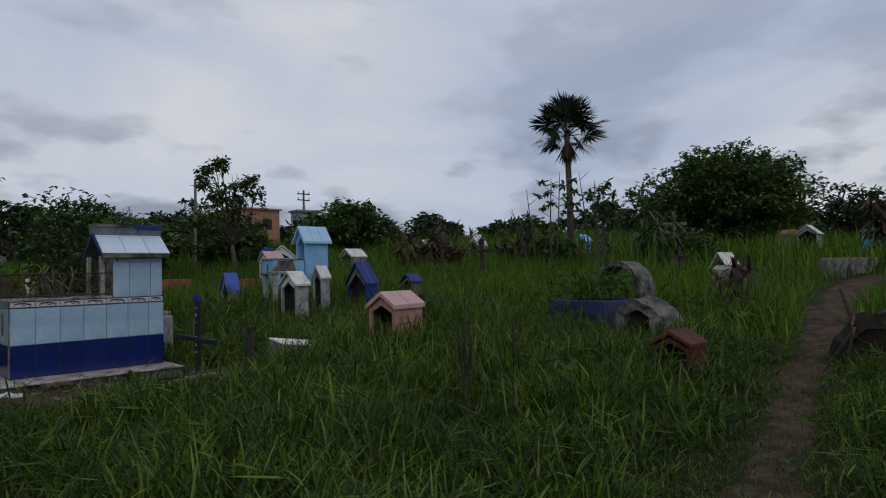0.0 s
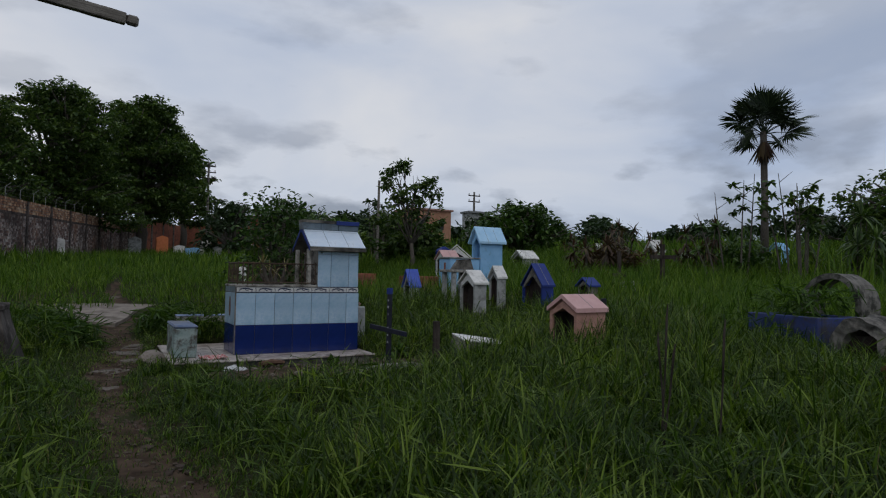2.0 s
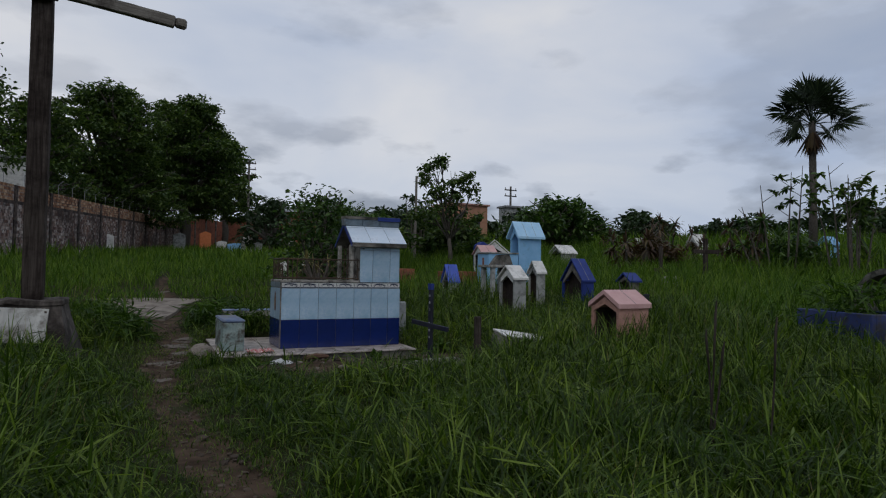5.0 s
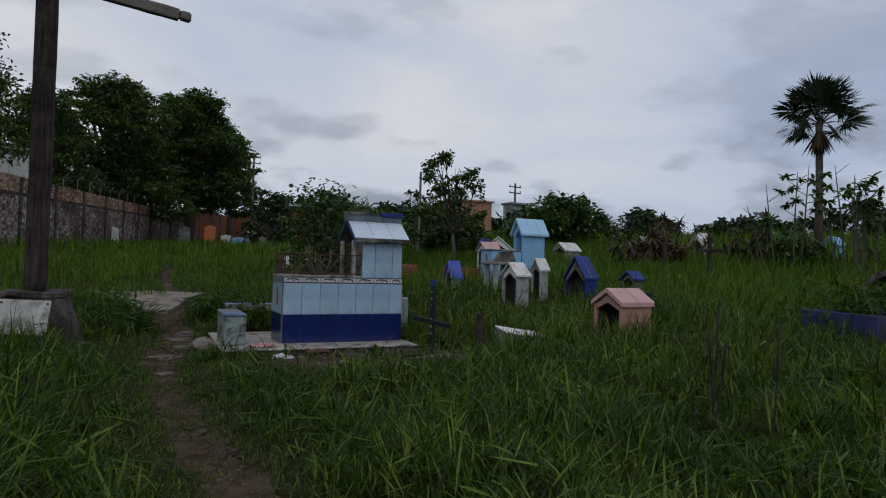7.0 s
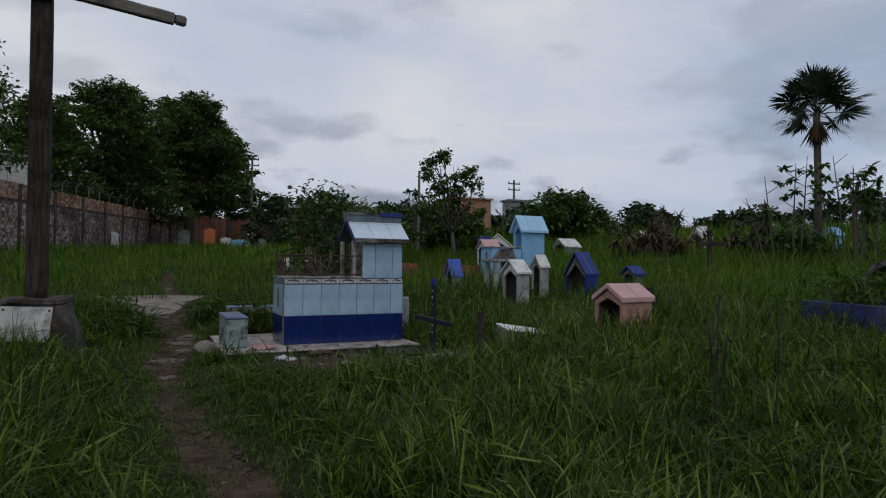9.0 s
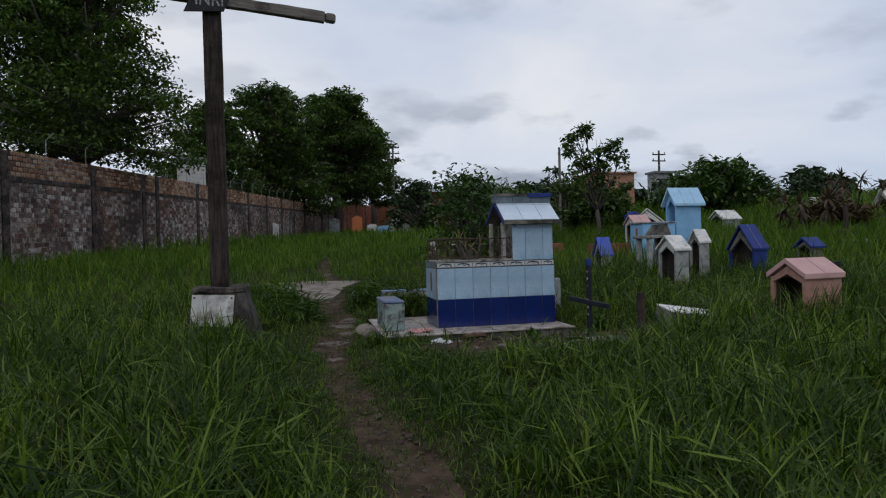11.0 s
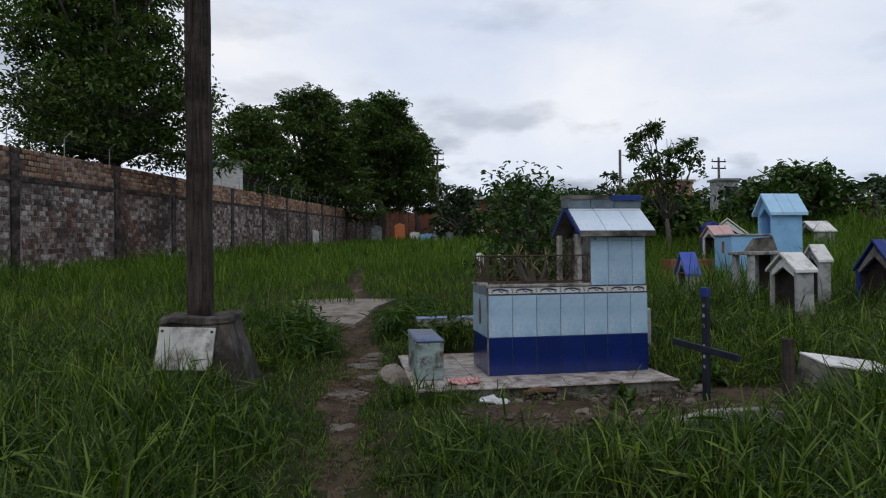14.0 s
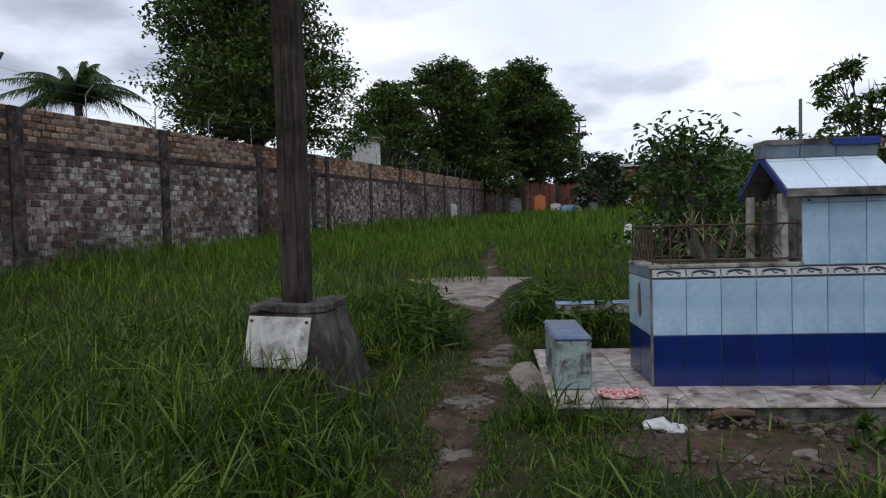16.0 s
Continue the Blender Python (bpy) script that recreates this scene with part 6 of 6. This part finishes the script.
# graves along the far wall
for x, y, L, W, h, m, lab in ((3.3, 53.7, 1.0, 0.8, 1.9, PAINT_ORANGE, "bright orange upright tomb near the far wall"), (4.6, 52.0, 0.9, 0.5, 1.0, PAINT_WHITE, "white leaning stone grave marker"), (5.0, 45.0, 1.3, 0.6, 0.8, PAINT_SKY, "low blue painted grave box"), (4.9, 38.0, 0.7, 0.4, 1.35, PAINT_WHITE, "white upright grave marker"), (5.5, 37.0, 0.6, 0.4, 0.9, PAINT_GREY, "small pale grey grave marker"), (0.9, 49.8, 1.0, 0.15, 1.7, PAINT_GREY, "grey slab leaning at the wall"), (-4.0, 38.4, 0.75, 0.15, 1.25, PAINT_WHITE, "pale stone slab leaning at the wall"), (-5.4, 36.5, 0.5, 0.3, 0.8, PAINT_WHITE, "small white marker at the wall"), (10.0, 40.0, 1.2, 0.5, 1.0, ROOF_PINK, "faded pinkish low grave box"), (8.6, 41.0, 0.9, 0.4, 1.0, PAINT_WHITE, "plain white upright grave marker"), (3.0, 11.3, 0.28, 0.2, 0.72, PAINT_WHITE, "white painted grave marker with dark stripes"), (2.1, 10.4, 0.2, 0.2, 0.55, PAINT_WHITE, "small white marker in grass"), (8.3, 9.4, 0.4, 0.3, 1.1, PAINT_BLUE, "blue painted cross-topped marker")):
    b = thing("grave_marker", on(x, y), lab, "grave")
    part("marker", wobble(prism([(-L / 2, -0.2), (L / 2, -0.2), (L / 2, h * 0.9), (0, h), (-L / 2, h * 0.88)], -W / 2, W / 2, bevel=0.015), 0.008, 3), m, b)

# paving, stones and litter
pv = thing("paving_slab", pose(0, 0, 0), "broken pale concrete paving slab on the path", "slab")
out = [(-2.7, 6.0), (-1.7, 6.25), (-0.5, 6.0), (-0.95, 5.2), (-1.1, 4.4), (-1.3, 3.65), (-1.75, 3.9), (-2.05, 4.6), (-2.15, 5.3)]
bm = bmesh.new()
lo_v = [bm.verts.new((x, y, gz(x, y) - 0.12)) for x, y in out]
hi_v = [bm.verts.new((x, y, gz(x, y) + 0.02)) for x, y in out]
bm.faces.new(hi_v), bm.faces.new(lo_v[::-1])
for i in range(len(out)):
    bm.faces.new((lo_v[i], lo_v[(i + 1) % len(out)], hi_v[(i + 1) % len(out)], hi_v[i]))
part("slab", bm, PAVING, pv)


def stone(x, y, r, label, m=STONE, flatness=0.45, name="stone", dz=0.0):
    s = thing(name, on(x, y, rs.uniform(0, 360), dz), label, "stone", "stones by the path")
    bm = bmesh.new()
    bmesh.ops.create_icosphere(bm, subdivisions=3, radius=r)
    sd = rs.uniform(0, 50)
    for v in bm.verts:
        v.co *= 1 + 0.5 * noise.noise(v.co * (1.3 / r) + Vector((sd, 0, 0))) + 0.2 * noise.noise(v.co * (4 / r) + Vector((sd, 5, 0)))
        v.co.z *= flatness
    part("stone_body", bm, m, s)


PATH_STONE = surface("worn_path_stone", (0.09, 0.074, 0.06), (0.19, 0.165, 0.14), 7, 0.9, (0.06, 0.045, 0.032), 4, 0.46, 0.62, 0.5)
for x, y, r in ((-1.1, 0.75, 0.2), (-1.2, 1.25, 0.24), (-1.05, 1.7, 0.2), (-1.4, 0.1, 0.17), (-1.4, -0.95, 0.14), (-1.25, 7.9, 0.25)):
    stone(x, y, r, "flat worn stone set in the path", PATH_STONE, 0.2, dz=-0.068)
for x, y, r in ((0.35, -0.9, 0.05), (0.55, -1.15, 0.06), (1.0, -1.2, 0.05), (1.35, -0.85, 0.04), (1.6, -0.95, 0.05), (0.2, -1.2, 0.04), (0.8, -0.75, 0.035), (1.9, -0.6, 0.08), (0.1, -0.75, 0.045), (1.2, -1.05, 0.03), (0.7, -1.0, 0.03)):
    stone(x, y, r, "small stone in the bare soil", STONE, 0.7)
bs = thing("broken_slab", pose(-0.93, 0.55, 0.12, 0, -6, 8), "broken pale lump of concrete beside the tiled slab", "slab")
bm = prism([(-0.13, -0.08), (0.12, -0.08), (0.13, 0.05), (0.02, 0.075), (-0.1, 0.03)], -0.42, 0.3)
bmesh.ops.subdivide_edges(bm, edges=bm.edges[:], cuts=3, use_grid_fill=True)
part("lump", wobble(bm, 0.05, 5), PAVING, bs)
for x, y, r in ((-0.15, -0.68, 0.085), (-0.06, -0.74, 0.07)):
    stone(x, y, r, "crumpled white plastic bag on the soil", PLASTIC_WHITE, 0.55, "plastic_bag")
cl = thing("cloth_scrap", pose(-0.3, -0.26, 0.2), "crumpled red and white cloth lying on the slab", "cloth")
bm = bmesh.new()
bmesh.ops.create_grid(bm, x_segments=16, y_segments=10, size=0.5)
for v in bm.verts:
    v.co = Vector((v.co.x * 0.3, v.co.y * 0.17, 0.03 + 0.03 * noise.noise(v.co * 7) + 0.015 * noise.noise(v.co * 17)))
    v.co.x += 0.03 * noise.noise(Vector((v.co.y * 20, 3, 0)))
    v.co.y += 0.04 * noise.noise(Vector((v.co.x * 12, 7, 0)))
ex = bmesh.ops.extrude_face_region(bm, geom=bm.faces[:])
bmesh.ops.translate(bm, vec=(0, 0, -0.012), verts=[g for g in ex["geom"] if isinstance(g, bmesh.types.BMVert)])
part("cloth", bm, CLOTH_RED, cl)
# clods and grit strewn over the bare soil
chunks = []
bm = bmesh.new()
bmesh.ops.create_icosphere(bm, subdivisions=1, radius=1.0)
one_v = np.array([v.co[:] for v in bm.verts])
one_f = np.array([[v.index for v in p.verts] for p in bm.faces])
bm.free()
for k in range(2200):
    if k < 1400:
        a, q = rg.uniform(0, 6.28), math.sqrt(rg.uniform(0, 1))
        x, y = 1.0 + 1.65 * q * math.cos(a), -1.0 + 0.68 * q * math.sin(a)
    else:
        y = rg.uniform(-5, 3.2)
        x = float(np.interp(y, [p[1] for p in TRACKS[0]], [p[0] for p in TRACKS[0]])) + rg.normal(0, 0.17)
    r = abs(rg.normal(0, 0.013)) + 0.005
    if -0.8 < x < 1.8 and y > -0.5:
        continue
    chunks.append((one_v * (r * rg.uniform(0.6, 1.3, (len(one_v), 1))) * np.array((1, 1, 0.65)) + np.array((x, y, gz(x, y) + r * 0.1 - (0.045 if k >= 1400 else 0.0))), one_f))
v, f = join_np(chunks)
tagged(new("soil_clods", raw_mesh("soil_clods", v, f, [surface("clod_earth", (0.04, 0.029, 0.022), (0.12, 0.09, 0.066), 1.5, 0.95, relief=0.5)])), "crumbled clods and grit on bare soil", "soil", kind="stuff")
lg = thing("rotten_log", on(0.35, -0.55, 12), "short reddish piece of rotten wood on soil", "log")
part("log", rod([(-0.16, 0, 0.035), (0, 0.015, 0.05), (0.17, 0, 0.035)], [0.03, 0.036, 0.02], 7), surface("rotten_wood", (0.08, 0.045, 0.03), (0.16, 0.09, 0.06), 9, 0.9), lg)

# ---- beyond the plot ----
tk = thing("tank_house", on(-7.6, 27.0), "white rendered roof-top tank house behind the wall", "building")
tz = 6.3 - gz(-7.6, 27.0)
part("wall", box(-0.62, 0.62, -0.6, 0.6, -0.2, tz - 0.12, 0.01), PAINT_WHITE, tk)
part("roof", box(-0.82, 0.82, -0.8, 0.8, tz - 0.12, tz, 0.01), TIN, tk, "thin grey roof slab")
hs = thing("brick_house", on(28.0, 46.5), "distant orange brick house with a flat roof edge", "house")
hz = 7.9 - gz(28.0, 46.5)
part("wall", box(-2.4, 1.8, 0, 4, -0.3, hz), surface("orange_render", (0.3, 0.15, 0.09), (0.4, 0.22, 0.14), 2, 0.9), hs)
part("roof", box(-2.7, 2.0, -0.2, 4.2, hz, hz + 0.16), PAINT_PINK, hs)
for x in (-1.5, 0.6):
    part("window", box(x - 0.35, x + 0.35, -0.03, 0.02, hz - 1.9, hz - 0.9), BOARD, hs, "dark window")
gb = thing("grey_house", on(24.0, 33.0), "distant grey concrete house with a dark window", "house")
hz = 6.3 - gz(24.0, 33.0)
part("wall", box(-0.3, 1.2, 0, 1.0, -0.3, hz), PAINT_GREY, gb)
part("roof", box(-0.4, 1.3, -0.2, 1.2, hz, hz + 0.15), TIN, gb)
part("window", box(0.2, 1.2, -0.03, 0.02, hz - 1.5, hz - 0.4), BOARD, gb, "dark window")
lr = thing("long_shed", on(15.0, 52.0, -12), "long low distant shed with a dark metal roof", "building")
hz = 7.3 - gz(15.0, 52.0)
part("wall", box(-6, 6, 0, 5, -0.3, hz - 0.5), BRICK_RED, lr)
part("roof", prism_x([(-0.6, hz - 0.55), (2.5, hz), (5.6, hz - 0.55), (2.5, hz - 0.12)], -6.5, 6.5), TIN, lr)


def utility_pole(x, y, top, label, arms):
    p = thing("utility_pole", on(x, y), label, "utility pole", "utility poles")
    h = top - gz(x, y)
    part("pole", rod([(0, 0, -0.3), (0, 0, h)], [0.17, 0.11], 8), CONCRETE_DARK, p)
    for k in range(arms):
        part("cross_arm", box(-0.8, 0.8, -0.06, 0.06, h - 0.5 - 0.7 * k, h - 0.38 - 0.7 * k, 0.01), WOOD, p)
        for x2 in (-0.7, 0.0, 0.7):
            part("insulator", rod([(x2, 0, h - 0.38 - 0.7 * k), (x2, 0, h - 0.16 - 0.7 * k)], 0.05, 6), CONCRETE, p)


utility_pole(9.0, 67.0, 14.0, "distant concrete utility pole with cross arms", 3)
utility_pole(36.5, 52.8, 11.2, "distant concrete utility pole", 2)
cp = thing("wall_post", wall_pose(-4.85, wall_top(-4.85) - 0.05), "dark angled steel post on the wall top", "post")
part("steel_post", rod([(0, 0, -0.1), (0, 0, 0.65), (0.22, 0, 1.05)], 0.032, 6), IRON, cp)
for k in range(4):
    part("insulator", rod([(-0.05, 0, 0.15 + 0.16 * k), (0.05, 0, 0.15 + 0.16 * k)], 0.022, 6), WIRE, cp)


def column_cactus(at, label, h, r):
    """A ribbed green column with a blunt top."""
    t = thing("column_cactus", at, label, "cactus")
    bm = bmesh.new()
    rings = []
    for z, k in ((-0.3, 1.0), (h * 0.5, 1.02), (h - 0.18, 1.0), (h - 0.06, 0.8), (h, 0.35)):
        rings.append([bm.verts.new((r * k * (1.0 if i % 2 else 0.8) * math.cos(math.pi * i / 8), r * k * (1.0 if i % 2 else 0.8) * math.sin(math.pi * i / 8), z)) for i in range(16)])
    for a, b in zip(rings, rings[1:]):
        for i in range(16):
            bm.faces.new((a[i], a[(i + 1) % 16], b[(i + 1) % 16], b[i]))
    bm.faces.new(rings[-1])
    part("ribbed_stem", bm, surface("cactus_skin", (0.03, 0.075, 0.018), (0.07, 0.14, 0.035), 8, 0.6, relief=0.3), t)


column_cactus(on(-12.18, 7.6), "green ribbed column cactus behind the boundary wall", 5.22 - gz(-12.18, 7.6), 0.17)
column_cactus(on(-12.9, 7.5), "shorter pointed green column cactus behind the wall", 4.9 - gz(-12.9, 7.5), 0.14)
mp = thing("thin_pole", on(8.74, 16.0), "thin grey wooden pole among shrubs", "pole")
part("pole", rod([(0, 0, -0.2), (0.03, 0, 3.75)], [0.06, 0.05], 6), WOOD_ARM, mp)


# ---- the blocks of the near wall, one by one ----
for me, ss, yy, zz, tilt in brick_spots[:560]:
    part("brick", me, None, wall, at=pose(ss, yy, zz, 0, tilt, 0))
